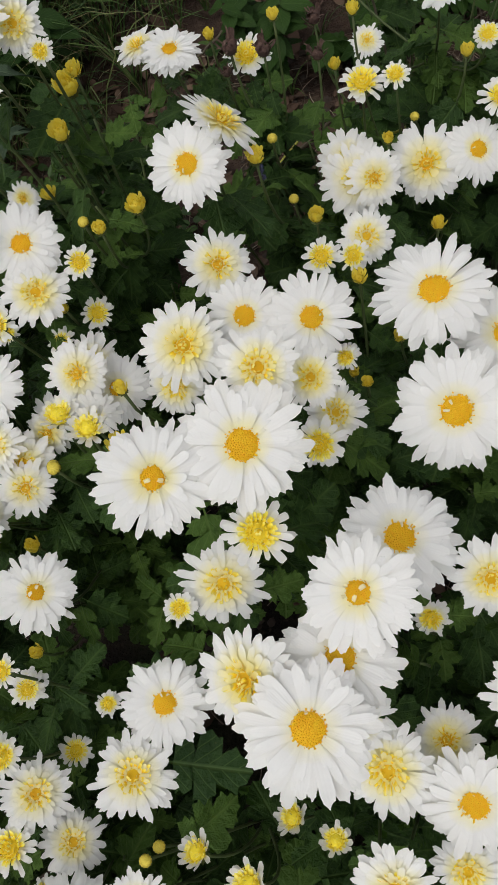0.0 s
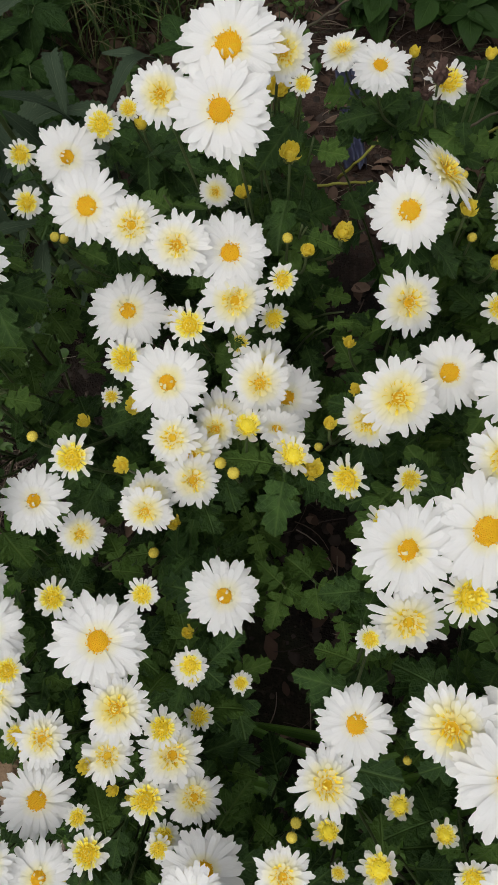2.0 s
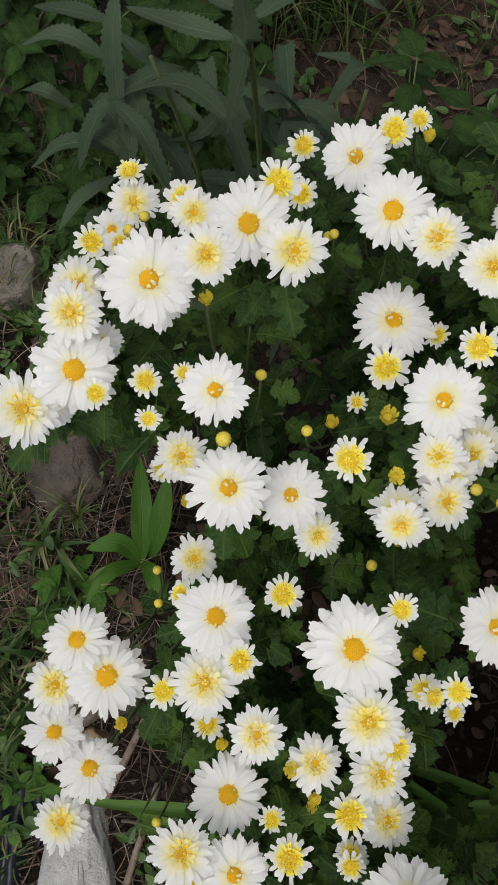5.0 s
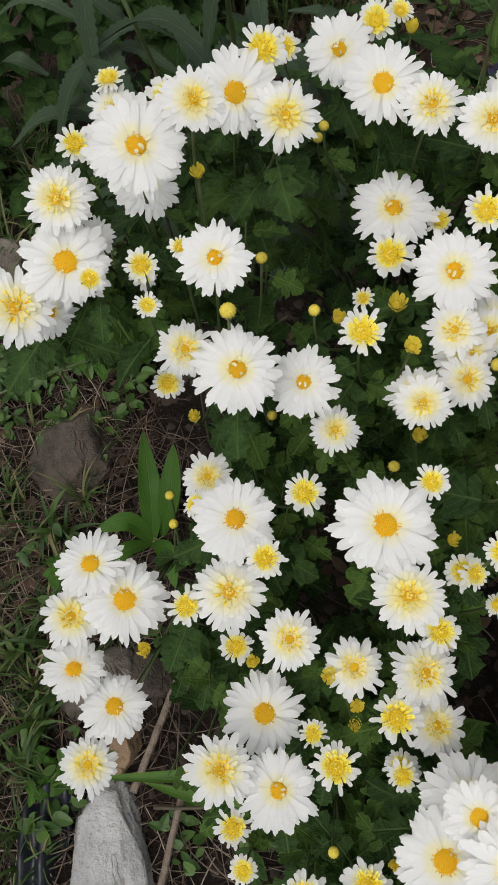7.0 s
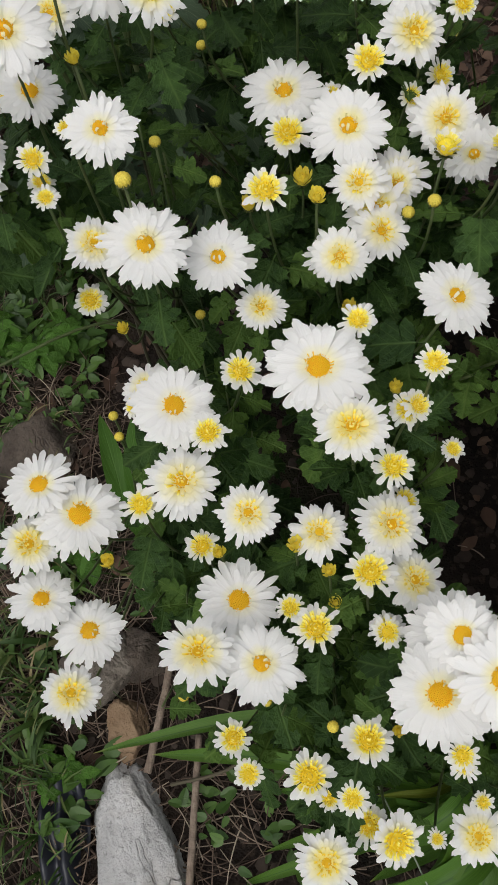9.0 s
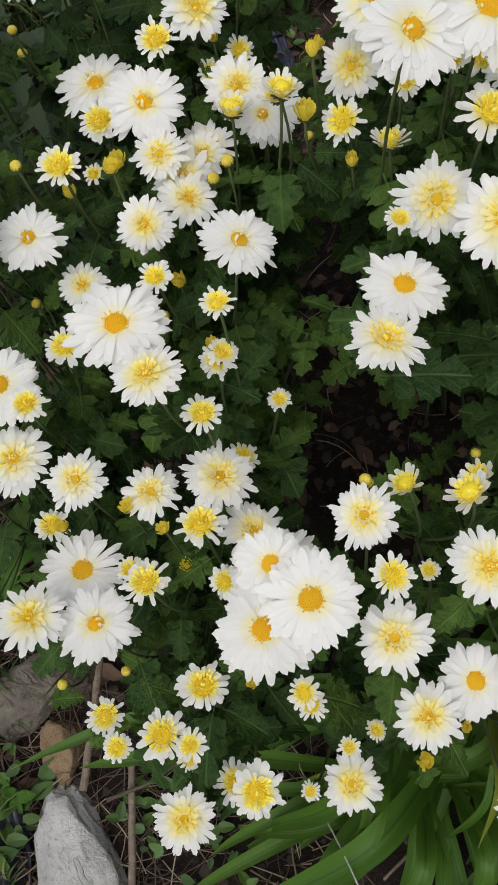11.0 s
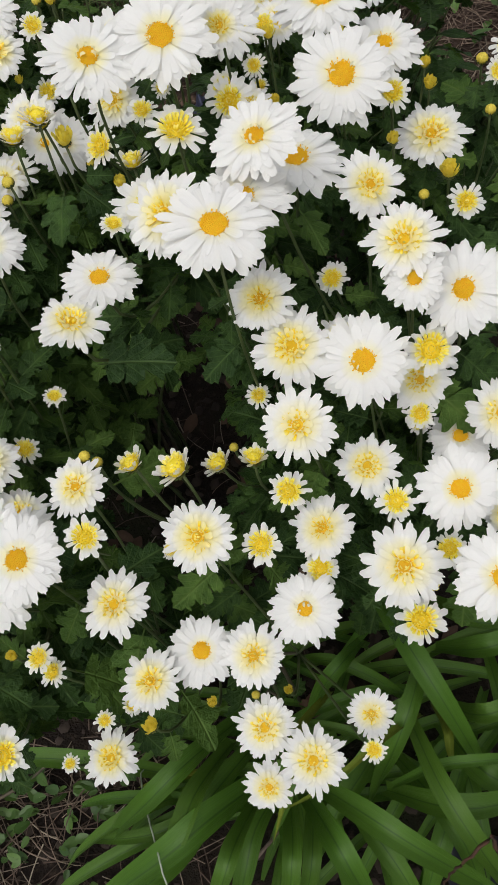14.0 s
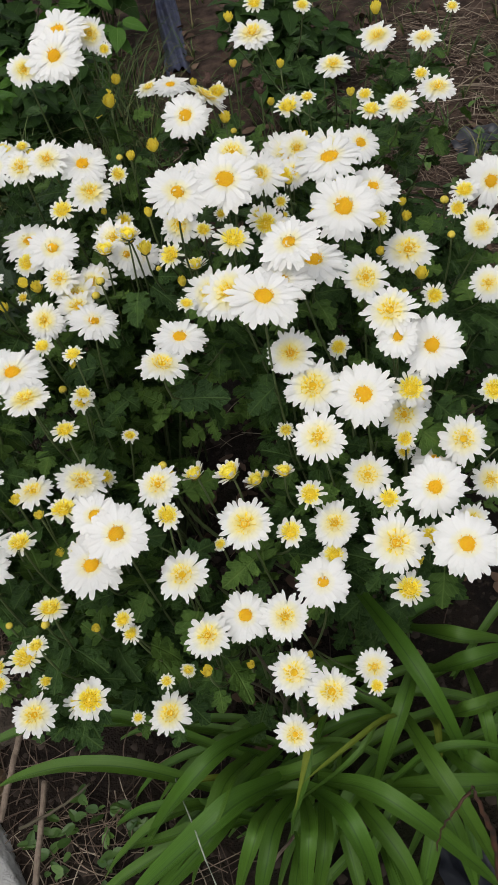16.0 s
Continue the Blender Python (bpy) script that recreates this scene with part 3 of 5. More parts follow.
bloom("young", -0.194, 0.066, 0.526, 17.8, 21, -19)
bloom("young", -0.224, 0.039, 0.500, 23.8, 22, -10)
bloom("double", -0.325, 0.011, 0.552, 39.7, 7, 18)
bloom("open", -0.281, 0.078, 0.620, 61.2, 6, -54)
bloom("double", -0.262, 0.039, 0.622, 42.2, 1, -14)
bloom("young", -0.237, 0.030, 0.584, 26.5, 1, 156)
bloom("double", -0.281, 0.005, 0.535, 38.1, 4, 45)
bloom("bud", -0.296, -0.004, 0.536, 12.6, 6, 41)
bloom("young", -0.249, -0.020, 0.534, 33.6, 5, 91)
bloom("young", -0.238, -0.047, 0.497, 24.5, 7, 99)
bloom("open", -0.202, -0.057, 0.548, 54.0, 10, 118)
bloom("young", -0.282, -0.057, 0.542, 31.2, 9, 71)
bloom("young", -0.299, -0.040, 0.516, 20.0, 8, 57)
bloom("open", -0.333, -0.034, 0.509, 53.9, 9, 40)
bloom("tufted", -0.314, -0.078, 0.537, 49.4, 12, 61)
bloom("double", -0.351, -0.074, 0.549, 43.5, 14, 47)
bloom("young", -0.217, 0.070, 0.637, 21.1, 5, -135)
bloom("open", -0.212, -0.094, 0.552, 58.4, 9, -165)
bloom("young", -0.329, -0.137, 0.435, 22.0, 4, 30)
bloom("young", -0.286, -0.138, 0.485, 32.9, 2, 110)
bloom("young", -0.274, -0.150, 0.460, 17.0, 4, 120)
bloom("young", -0.260, -0.150, 0.526, 19.6, 5, 134)
bloom("knob", -0.272, -0.108, 0.488, 9.4, 2, -159)
bloom("bud", -0.275, -0.018, 0.527, 10.8, 11, -100)
bloom("bud", -0.271, -0.026, 0.474, 11.0, 9, -104)
bloom("young", -0.251, -0.118, 0.529, 31.3, 21, 68)
bloom("young", -0.343, -0.113, 0.418, 28.9, 16, -29)
bloom("double", -0.275, -0.186, 0.475, 38.1, 9, -8)
bloom("young", -0.231, -0.173, 0.464, 35.5, 28, -51)
bloom("young", -0.248, -0.164, 0.441, 27.8, 7, -30)
bloom("young", -0.227, 0.070, 0.578, 25.2, 31, -82)
bloom("knob", -0.316, -0.092, 0.464, 8.3, 16, -40)
bloom("open", -0.202, -0.067, 0.582, 40.3, 17, -85)
bloom("young", -0.238, -0.053, 0.513, 21.9, 17, -72)
bloom("bud", -0.230, -0.108, 0.469, 10.9, 10, -66)
plant_root(0.03, -0.00)
bloom("tufted", -0.017, 0.087, 0.712, 53.1, 15, -116)
bloom("open", -0.027, 0.063, 0.694, 53.5, 11, -26)
bloom("open", -0.040, 0.032, 0.706, 58.0, 9, -38)
bloom("double", -0.070, 0.053, 0.697, 47.4, 33, -128)
bloom("cup", -0.073, -0.002, 0.518, 22.0, 30, 160)
bloom("cup", -0.046, -0.014, 0.541, 20.0, 20, 60)
bloom("double", 0.019, 0.036, 0.593, 36.3, 5, -111)
bloom("double", -0.027, 0.043, 0.630, 39.6, 39, -96)
bloom("double", -0.012, 0.019, 0.612, 48.3, 21, -100)
bloom("double", -0.012, -0.034, 0.608, 42.6, 30, -102)
bloom("double", -0.007, -0.055, 0.514, 41.1, 22, -105)
bloom("young", -0.025, -0.038, 0.537, 27.0, 25, -99)
bloom("young", -0.011, -0.075, 0.495, 26.0, 20, -106)
bloom("open", 0.029, 0.003, 0.611, 54.5, 35, -109)
bloom("young", 0.017, 0.105, 0.570, 23.2, 41, -102)
bloom("knob", -0.067, 0.027, 0.493, 8.3, 29, -88)
bloom("double", 0.046, 0.107, 0.647, 39.7, 38, -92)
bloom("double", 0.058, 0.047, 0.660, 44.4, 29, -95)
bloom("open", 0.090, 0.032, 0.629, 52.5, 41, -101)
bloom("open", 0.062, 0.030, 0.645, 35.2, 41, -96)
bloom("young", 0.070, 0.014, 0.599, 32.9, 37, -98)
bloom("double", 0.065, 0.020, 0.560, 39.7, 35, -97)
bloom("double", 0.115, 0.003, 0.537, 43.0, 33, -106)
bloom("open", 0.079, -0.055, 0.550, 50.8, 28, -102)
bloom("open", 0.094, -0.113, 0.550, 54.2, 23, -110)
bloom("double", 0.041, -0.094, 0.533, 50.4, 23, -94)
bloom("young", 0.049, -0.114, 0.491, 32.6, 20, -97)
bloom("young", 0.072, -0.075, 0.508, 23.2, 24, -102)
bloom("double", 0.026, -0.029, 0.543, 39.0, 30, -90)
bloom("young", 0.041, -0.053, 0.538, 26.5, 27, -94)
bloom("young", 0.063, 0.002, 0.548, 21.3, 33, -97)
bloom("young", 0.150, 0.045, 0.550, 28.0, 43, -107)
bloom("double", 0.141, -0.004, 0.481, 34.6, 37, -108)
bloom("young", 0.077, 0.039, 0.560, 33.0, 37, -99)
bloom("young", 0.065, 0.019, 0.510, 18.0, 32, -97)
bloom("open", 0.091, 0.005, 0.512, 44.1, 3, -154)
bloom("double", 0.117, -0.041, 0.474, 32.2, 27, -109)
bloom("bud", 0.058, -0.096, 0.505, 14.0, 22, -99)
bloom("young", -0.041, 0.035, 0.541, 17.5, 32, -94)
plant_root(-0.41, 0.03)
bloom("tufted", -0.385, 0.150, 0.641, 52.8, 19, -40)
bloom("double", -0.410, 0.122, 0.507, 36.4, 16, -28)
bloom("open", -0.374, 0.077, 0.570, 55.8, 12, -18)
bloom("double", -0.370, 0.034, 0.546, 48.7, 11, 1)
bloom("young", -0.349, 0.053, 0.581, 27.3, 10, -10)
bloom("young", -0.363, 0.007, 0.490, 25.8, 10, 14)
bloom("young", -0.334, 0.107, 0.560, 29.0, 10, -40)
bloom("young", -0.397, 0.020, 0.539, 26.6, 13, 6)
bloom("young", -0.407, 0.088, 0.548, 21.4, 27, -173)
bloom("open", -0.471, 0.036, 0.533, 48.8, 9, 97)
bloom("open", -0.442, 0.018, 0.525, 58.7, 11, -0)
bloom("double", -0.480, 0.001, 0.509, 44.0, 14, 6)
bloom("open", -0.473, -0.032, 0.489, 45.4, 13, 18)
bloom("open", -0.441, -0.050, 0.473, 48.5, 11, 29)
bloom("double", -0.449, -0.092, 0.471, 41.7, 14, 41)
bloom("bud", -0.423, -0.011, 0.512, 14.1, 9, 16)
bloom("knob", -0.438, 0.107, 0.493, 9.0, 12, -38)
bloom("knob", -0.425, 0.080, 0.515, 8.6, 11, -32)
bloom("bud", -0.348, -0.003, 0.511, 12.2, 13, -64)
bloom("knob", -0.387, -0.082, 0.390, 10.5, 8, -20)
bloom("knob", -0.372, 0.150, 0.527, 6.6, 27, -73)
plant_root(0.01, 0.27)
bloom("open", -0.116, 0.049, 0.661, 44.1, 18, -23)
bloom("double", -0.129, 0.016, 0.664, 39.4, 18, -7)
bloom("double", -0.102, 0.330, 0.629, 46.4, 38, -72)
bloom("open", -0.077, 0.264, 0.666, 47.6, 35, -73)
bloom("open", -0.037, 0.255, 0.671, 50.7, 33, -81)
bloom("double", -0.108, 0.238, 0.682, 48.7, 34, -65)
bloom("double", -0.056, 0.188, 0.737, 39.1, 31, -72)
bloom("double", -0.035, 0.197, 0.707, 31.3, 29, -79)
bloom("double", -0.028, 0.210, 0.639, 34.9, 27, -81)
bloom("open", -0.063, 0.149, 0.738, 58.1, 26, -66)
bloom("tufted", -0.102, 0.134, 0.742, 52.7, 28, -52)
bloom("young", -0.063, 0.122, 0.696, 33.5, 21, -62)
bloom("double", -0.090, 0.109, 0.651, 45.8, 41, -74)
bloom("open", 0.003, 0.128, 0.660, 61.0, 13, -18)
bloom("young", -0.112, 0.097, 0.654, 18.1, 20, -40)
bloom("bud", -0.011, 0.313, 0.624, 12.9, 35, -87)
bloom("young", -0.134, 0.198, 0.633, 29.9, 42, -135)
bloom("bud", -0.141, 0.307, 0.606, 12.9, 28, -112)
bloom("double", -0.124, 0.235, 0.641, 39.5, 49, -99)
bloom("bud", -0.129, 0.198, 0.601, 13.2, 15, 90)
bloom("cup", -0.108, 0.171, 0.636, 22.0, 12, 90)
bloom("young", -0.042, 0.228, 0.640, 28.9, 54, -92)
bloom("young", -0.036, 0.178, 0.667, 29.5, 53, -93)
bloom("young", -0.096, 0.194, 0.659, 20.7, 23, -65)
bloom("young", -0.074, 0.168, 0.691, 12.8, 54, -88)
bloom("bud", -0.148, 0.222, 0.670, 12.0, 18, 83)
bloom("bud", -0.134, 0.265, 0.621, 12.0, 49, -97)
bloom("young", -0.020, 0.263, 0.614, 13.4, 30, -85)
bloom("bud", -0.010, 0.240, 0.618, 10.3, 28, -87)
bloom("bud", -0.018, 0.252, 0.609, 9.2, 29, -85)
bloom("young", -0.021, 0.242, 0.645, 17.0, 55, -85)
bloom("bud", -0.156, 0.198, 0.647, 16.7, 19, -5)
bloom("knob", -0.155, 0.229, 0.598, 7.6, 45, -96)
plant_root(-0.25, 0.21)
bloom("tufted", -0.202, 0.114, 0.636, 47.8, 24, 3)
bloom("double", -0.241, 0.198, 0.586, 39.6, 33, -39)
bloom("cup", -0.203, 0.228, 0.627, 26.0, 14, 60)
bloom("cup", -0.171, 0.208, 0.651, 24.0, 16, 150)
bloom("tufted", -0.181, 0.266, 0.589, 50.3, 34, -55)
bloom("double", -0.200, 0.285, 0.593, 43.9, 37, -55)
bloom("knob", -0.223, 0.213, 0.589, 10.6, 33, -43)
bloom("young", -0.220, 0.301, 0.600, 20.5, 39, -53)
bloom("young", -0.307, 0.287, 0.585, 34.6, 24, -77)
bloom("young", -0.251, 0.294, 0.639, 30.9, 27, -90)
bloom("tufted", -0.264, 0.257, 0.621, 55.5, 22, -86)
bloom("double", -0.228, 0.250, 0.579, 41.5, 20, -96)
bloom("double", -0.257, 0.222, 0.606, 37.7, 19, -88)
bloom("double", -0.272, 0.183, 0.582, 40.1, 14, -82)
bloom("young", -0.315, 0.192, 0.637, 31.8, 18, -68)
bloom("tufted", -0.347, 0.167, 0.604, 46.5, 16, -54)
bloom("double", -0.322, 0.155, 0.563, 33.7, 13, -59)
bloom("young", -0.258, 0.111, 0.615, 22.6, 8, -84)
bloom("young", -0.321, 0.267, 0.553, 17.6, 22, -73)
bloom("bud", -0.296, 0.254, 0.577, 16.8, 21, -78)
bloom("bud", -0.335, 0.241, 0.566, 15.3, 21, -68)
bloom("knob", -0.348, 0.206, 0.632, 9.4, 21, -60)
bloom("bud", -0.233, 0.095, 0.560, 12.7, 6, -106)
bloom("bud", -0.262, 0.179, 0.524, 15.8, 13, -85)
bloom("knob", -0.276, 0.155, 0.517, 10.5, 11, -78)
bloom("knob", -0.210, 0.199, 0.617, 10.6, 17, -104)
bloom("cup", -0.169, 0.201, 0.660, 24.0, 16, 20)
bloom("tufted", -0.184, 0.232, 0.616, 34.2, 75, -93)
bloom("double", -0.200, 0.265, 0.615, 42.9, 31, -84)
bloom("double", -0.231, 0.239, 0.583, 32.5, 45, -85)
bloom("double", -0.269, 0.169, 0.598, 36.3, 42, -78)
bloom("double", -0.245, 0.216, 0.587, 42.4, 54, -71)
bloom("bud", -0.283, 0.192, 0.630, 13.4, 56, -68)
plant_root(-0.47, 0.25)
bloom("young", -0.406, 0.333, 0.709, 31.3, 37, -62)
bloom("open", -0.417, 0.303, 0.702, 51.4, 35, -58)
bloom("double", -0.384, 0.294, 0.699, 41.7, 32, -63)
bloom("young", -0.480, 0.346, 0.642, 34.0, 37, -54)
bloom("double", -0.422, 0.243, 0.757, 33.1, 34, -50)
bloom("bud", -0.430, 0.252, 0.689, 11.3, 31, -50)
bloom("tufted", -0.405, 0.193, 0.691, 42.7, 25, -45)
bloom("double", -0.425, 0.168, 0.619, 37.4, 22, -37)
bloom("knob", -0.393, 0.170, 0.678, 12.0, 22, -43)
bloom("knob", -0.388, 0.233, 0.640, 9.5, 25, -55)
bloom("young", -0.531, 0.366, 0.633, 26.2, 6, -180)
bloom("double", -0.523, 0.348, 0.621, 37.4, 36, -59)
bloom("knob", -0.515, 0.319, 0.633, 10.7, 34, -58)
bloom("young", -0.531, 0.293, 0.646, 26.3, 34, -53)
bloom("double", -0.465, 0.328, 0.659, 33.0, 35, -65)
bloom("tufted", -0.458, 0.237, 0.723, 57.3, 31, -58)
bloom("double", -0.542, 0.274, 0.612, 43.5, 32, -50)
bloom("double", -0.510, 0.219, 0.686, 39.9, 30, -47)
bloom("tufted", -0.496, 0.223, 0.646, 25.2, 28, -50)
bloom("open", -0.502, 0.191, 0.663, 55.4, 27, -44)
bloom("young", -0.480, 0.177, 0.671, 19.9, 25, -45)
bloom("young", -0.455, 0.197, 0.663, 22.5, 24, -54)
bloom("young", -0.447, 0.176, 0.653, 16.7, 22, -52)
bloom("young", -0.429, 0.202, 0.682, 14.7, 24, -60)
bloom("bud", -0.427, 0.159, 0.530, 11.2, 30, -64)
bloom("young", -0.450, 0.176, 0.541, 25.7, 32, -62)
bloom("knob", -0.371, 0.172, 0.529, 9.1, 29, -75)
bloom("double", -0.527, 0.159, 0.654, 49.0, 26, -35)
bloom("knob", -0.509, 0.335, 0.630, 10.0, 35, -60)
bloom("open", -0.468, 0.259, 0.659, 41.3, 32, -46)
bloom("young", -0.465, 0.214, 0.624, 19.5, 28, -40)
bloom("young", -0.532, 0.329, 0.587, 25.8, 47, -62)
bloom("open", -0.541, 0.336, 0.594, 30.0, 47, -61)
bloom("open", -0.525, 0.182, 0.609, 36.0, 39, -52)
plant_root(0.12, 0.26)
bloom("open", 0.031, 0.264, 0.675, 65.7, 1, 142)
bloom("open", 0.037, 0.193, 0.664, 65.8, 35, -89)
bloom("open", 0.070, 0.251, 0.642, 55.9, 17, -91)
bloom("young", 0.071, 0.207, 0.633, 25.5, 52, -95)
bloom("bud", 0.070, 0.197, 0.604, 11.9, 50, -95)
bloom("double", 0.101, 0.224, 0.581, 54.2, 16, -101)
bloom("bud", 0.109, 0.190, 0.576, 18.2, 48, -100)
bloom("knob", 0.093, 0.199, 0.548, 10.0, 47, -98)
bloom("bud", 0.111, 0.325, 0.568, 12.7, 54, -98)
bloom("knob", 0.157, 0.281, 0.550, 10.5, 52, -103)
bloom("knob", 0.162, 0.347, 0.550, 12.1, 54, -102)
bloom("young", 0.172, 0.322, 0.550, 24.7, 53, -103)
bloom("double", 0.177, 0.190, 0.550, 36.6, 50, -106)
bloom("double", 0.189, 0.281, 0.550, 40.3, 54, -105)
bloom("young", 0.186, 0.355, 0.550, 32.2, 17, -111)
bloom("young", 0.118, 0.166, 0.564, 25.6, 49, -101)
bloom("open", 0.218, 0.364, 0.550, 58.1, 57, -105)
bloom("bud", 0.115, 0.323, 0.550, 15.2, 55, -99)
bloom("bud", 0.012, 0.281, 0.601, 13.0, 31, -92)
plant_root(-0.26, 0.39)
bloom("double", -0.196, 0.416, 0.761, 35.9, 56, -64)
bloom("young", -0.184, 0.407, 0.747, 16.5, 54, -65)
bloom("bud", -0.190, 0.455, 0.693, 14.3, 53, -67)
bloom("bud", -0.191, 0.394, 0.700, 18.5, 50, -64)
bloom("knob", -0.226, 0.481, 0.643, 10.1, 22, -64)
bloom("bud", -0.152, 0.365, 0.658, 18.5, 44, -67)
bloom("bud", -0.175, 0.347, 0.660, 13.9, 44, -63)
bloom("open", -0.226, 0.338, 0.664, 53.2, 33, -51)
bloom("young", -0.190, 0.328, 0.650, 22.8, 42, -59)
bloom("double", -0.221, 0.312, 0.645, 43.7, 42, -54)
bloom("young", -0.198, 0.326, 0.594, 24.2, 39, -58)
bloom("open", -0.228, 0.409, 0.773, 64.2, 23, -109)
bloom("open", -0.228, 0.369, 0.766, 58.8, 41, -94)
bloom("double", -0.269, 0.394, 0.746, 37.1, 41, -87)
bloom("young", -0.350, 0.467, 0.620, 31.5, 40, -77)
bloom("young", -0.334, 0.491, 0.611, 22.3, 17, -80)
bloom("bud", -0.323, 0.482, 0.607, 14.3, 16, -81)
bloom("tufted", -0.373, 0.438, 0.617, 53.0, 38, -73)
bloom("young", -0.417, 0.447, 0.603, 25.9, 39, -68)
bloom("open", -0.333, 0.368, 0.660, 54.0, 35, -76)
bloom("double", -0.298, 0.355, 0.661, 41.7, 33, -82)
bloom("young", -0.408, 0.411, 0.591, 26.8, 36, -67)
bloom("knob", -0.372, 0.372, 0.611, 9.4, 33, -70)
bloom("double", -0.260, 0.332, 0.678, 41.3, 32, -88)
bloom("tufted", -0.311, 0.326, 0.588, 59.9, 8, -78)
bloom("bud", -0.229, 0.409, 0.631, 14.0, 35, -93)
bloom("knob", -0.379, 0.391, 0.576, 10.0, 54, -72)
bloom("bud", -0.210, 0.479, 0.663, 26.5, 65, -78)
bloom("bud", -0.215, 0.319, 0.614, 8.8, 52, -87)
bloom("knob", -0.190, 0.360, 0.654, 9.0, 45, -62)
bloom("young", -0.276, 0.327, 0.578, 21.1, 41, -50)
bloom("double", -0.250, 0.409, 0.627, 24.2, 50, -95)
plant_root(-0.03, 0.46)
bloom("open", -0.138, 0.513, 0.650, 46.4, 10, -26)
bloom("young", -0.085, 0.522, 0.626, 34.0, 21, -80)
bloom("young", -0.001, 0.501, 0.604, 35.9, 20, -89)
bloom("young", 0.023, 0.485, 0.621, 22.2, 20, -92)
bloom("bud", 0.015, 0.456, 0.591, 12.5, 44, -91)
bloom("double", -0.087, 0.398, 0.687, 53.0, 49, 20)
bloom("open", -0.111, 0.367, 0.684, 52.4, 35, -88)
bloom("bud", -0.071, 0.384, 0.667, 16.5, 44, -79)
bloom("double", -0.010, 0.426, 0.584, 53.1, 41, -88)
bloom("double", 0.042, 0.446, 0.569, 55.9, 42, -95)
bloom("open", 0.081, 0.452, 0.571, 48.2, 33, -65)
bloom("double", -0.005, 0.360, 0.602, 37.7, 38, -89)
bloom("young", -0.014, 0.334, 0.617, 22.2, 37, -87)
bloom("young", -0.036, 0.345, 0.605, 26.8, 37, -83)
bloom("bud", -0.039, 0.381, 0.606, 16.5, 40, -84)
bloom("bud", 0.047, 0.397, 0.561, 14.5, 38, -96)
bloom("double", -0.016, 0.455, 0.572, 46.4, 59, -87)
bloom("double", 0.131, 0.475, 0.600, 41.8, 28, -98)
bloom("young", 0.097, 0.472, 0.600, 31.0, 18, -92)
bloom("double", 0.003, 0.411, 0.600, 39.2, 59, -91)
bloom("bud", 0.078, 0.523, 0.600, 14.0, 26, -95)
bloom("bud", -0.021, 0.529, 0.600, 12.7, 26, -89)
bloom("withered", -0.036, 0.587, 0.600, 17.6, 27, -89)
bloom("double", -0.168, 0.534, 0.640, 36.1, 15, -168)
bloom("bud", -0.060, 0.519, 0.660, 12.0, 22, -83)
bloom("bud", -0.113, 0.541, 0.634, 12.0, 22, -78)
bloom("bud", -0.004, 0.531, 0.645, 13.0, 22, -89)
bloom("knob", 0.038, 0.511, 0.555, 9.0, 19, -94)
bloom("knob", -0.068, 0.449, 0.615, 9.0, 45, -81)
bloom("knob", -0.056, 0.409, 0.594, 9.0, 41, -82)
bloom("withered", -0.032, 0.515, 0.626, 15.0, 21, -86)
bloom("withered", -0.069, 0.504, 0.647, 17.0, 21, -82)
bloom("withered", -0.094, 0.510, 0.648, 18.0, 21, -79)
bloom("withered", -0.101, 0.512, 0.623, 11.1, 21, -78)
plant_root(0.09, 0.67)
bloom("double", -0.037, 0.731, 0.600, 62.1, 17, -82)
bloom("double", 0.129, 0.659, 0.600, 49.8, 16, -96)
bloom("double", 0.187, 0.633, 0.600, 41.4, 14, -101)
bloom("double", 0.064, 0.600, 0.600, 43.9, 17, -91)
bloom("double", 0.181, 0.502, 0.600, 45.0, 20, -102)
bloom("young", 0.238, 0.708, 0.600, 23.1, 28, -102)
bloom("bud", 0.139, 0.747, 0.600, 22.2, 28, -97)
bloom("young", 0.039, 0.790, 0.600, 27.8, 29, -92)
bloom("young", 0.167, 0.538, 0.600, 23.8, 26, -100)
bloom("young", -0.030, 0.824, 0.600, 33.4, 29, -89)
bloom("bud", -0.070, 0.796, 0.600, 18.2, 29, -87)
bloom("double", 0.005, 0.591, 0.563, 28.3, 21, -90)
bloom("young", 0.101, 0.575, 0.565, 25.0, 21, -100)

# leafy shoots without a flower: where their tips stand
TUFTS = [(-0.101, 0.184, 0.500), (-0.124, 0.135, 0.460), (-0.172, 0.145, 0.480), (-0.148, 0.149, 0.500), (-0.087, 0.168, 0.450), (-0.068, 0.178, 0.500), (-0.477, 0.363, 0.460), (-0.449,
         0.342, 0.420), (-0.423, 0.299, 0.420), (-0.502, 0.334, 0.460), (-0.442, 0.408, 0.440), (-0.398, 0.437, 0.440), (-0.115, -0.021, 0.340), (-0.071, 0.054, 0.340), (-0.071, 0.123,
         0.300), (-0.087, 0.193, 0.300), (-0.200, 0.244, 0.400), (-0.212, 0.145, 0.400), (-0.204, 0.192, 0.460), (-0.224, 0.177, 0.420), (-0.183, 0.152, 0.360), (-0.204, 0.152, 0.360),
         (-0.107, 0.318, 0.450), (-0.138, 0.310, 0.450), (-0.093, 0.022, 0.360), (-0.343, -0.016, 0.340), (-0.240, 0.179, 0.450), (-0.224, 0.155, 0.450), (-0.263, 0.533, 0.500), (-0.314,
         0.541, 0.500), (-0.245, 0.687, 0.450), (-0.068, 0.189, 0.400)]


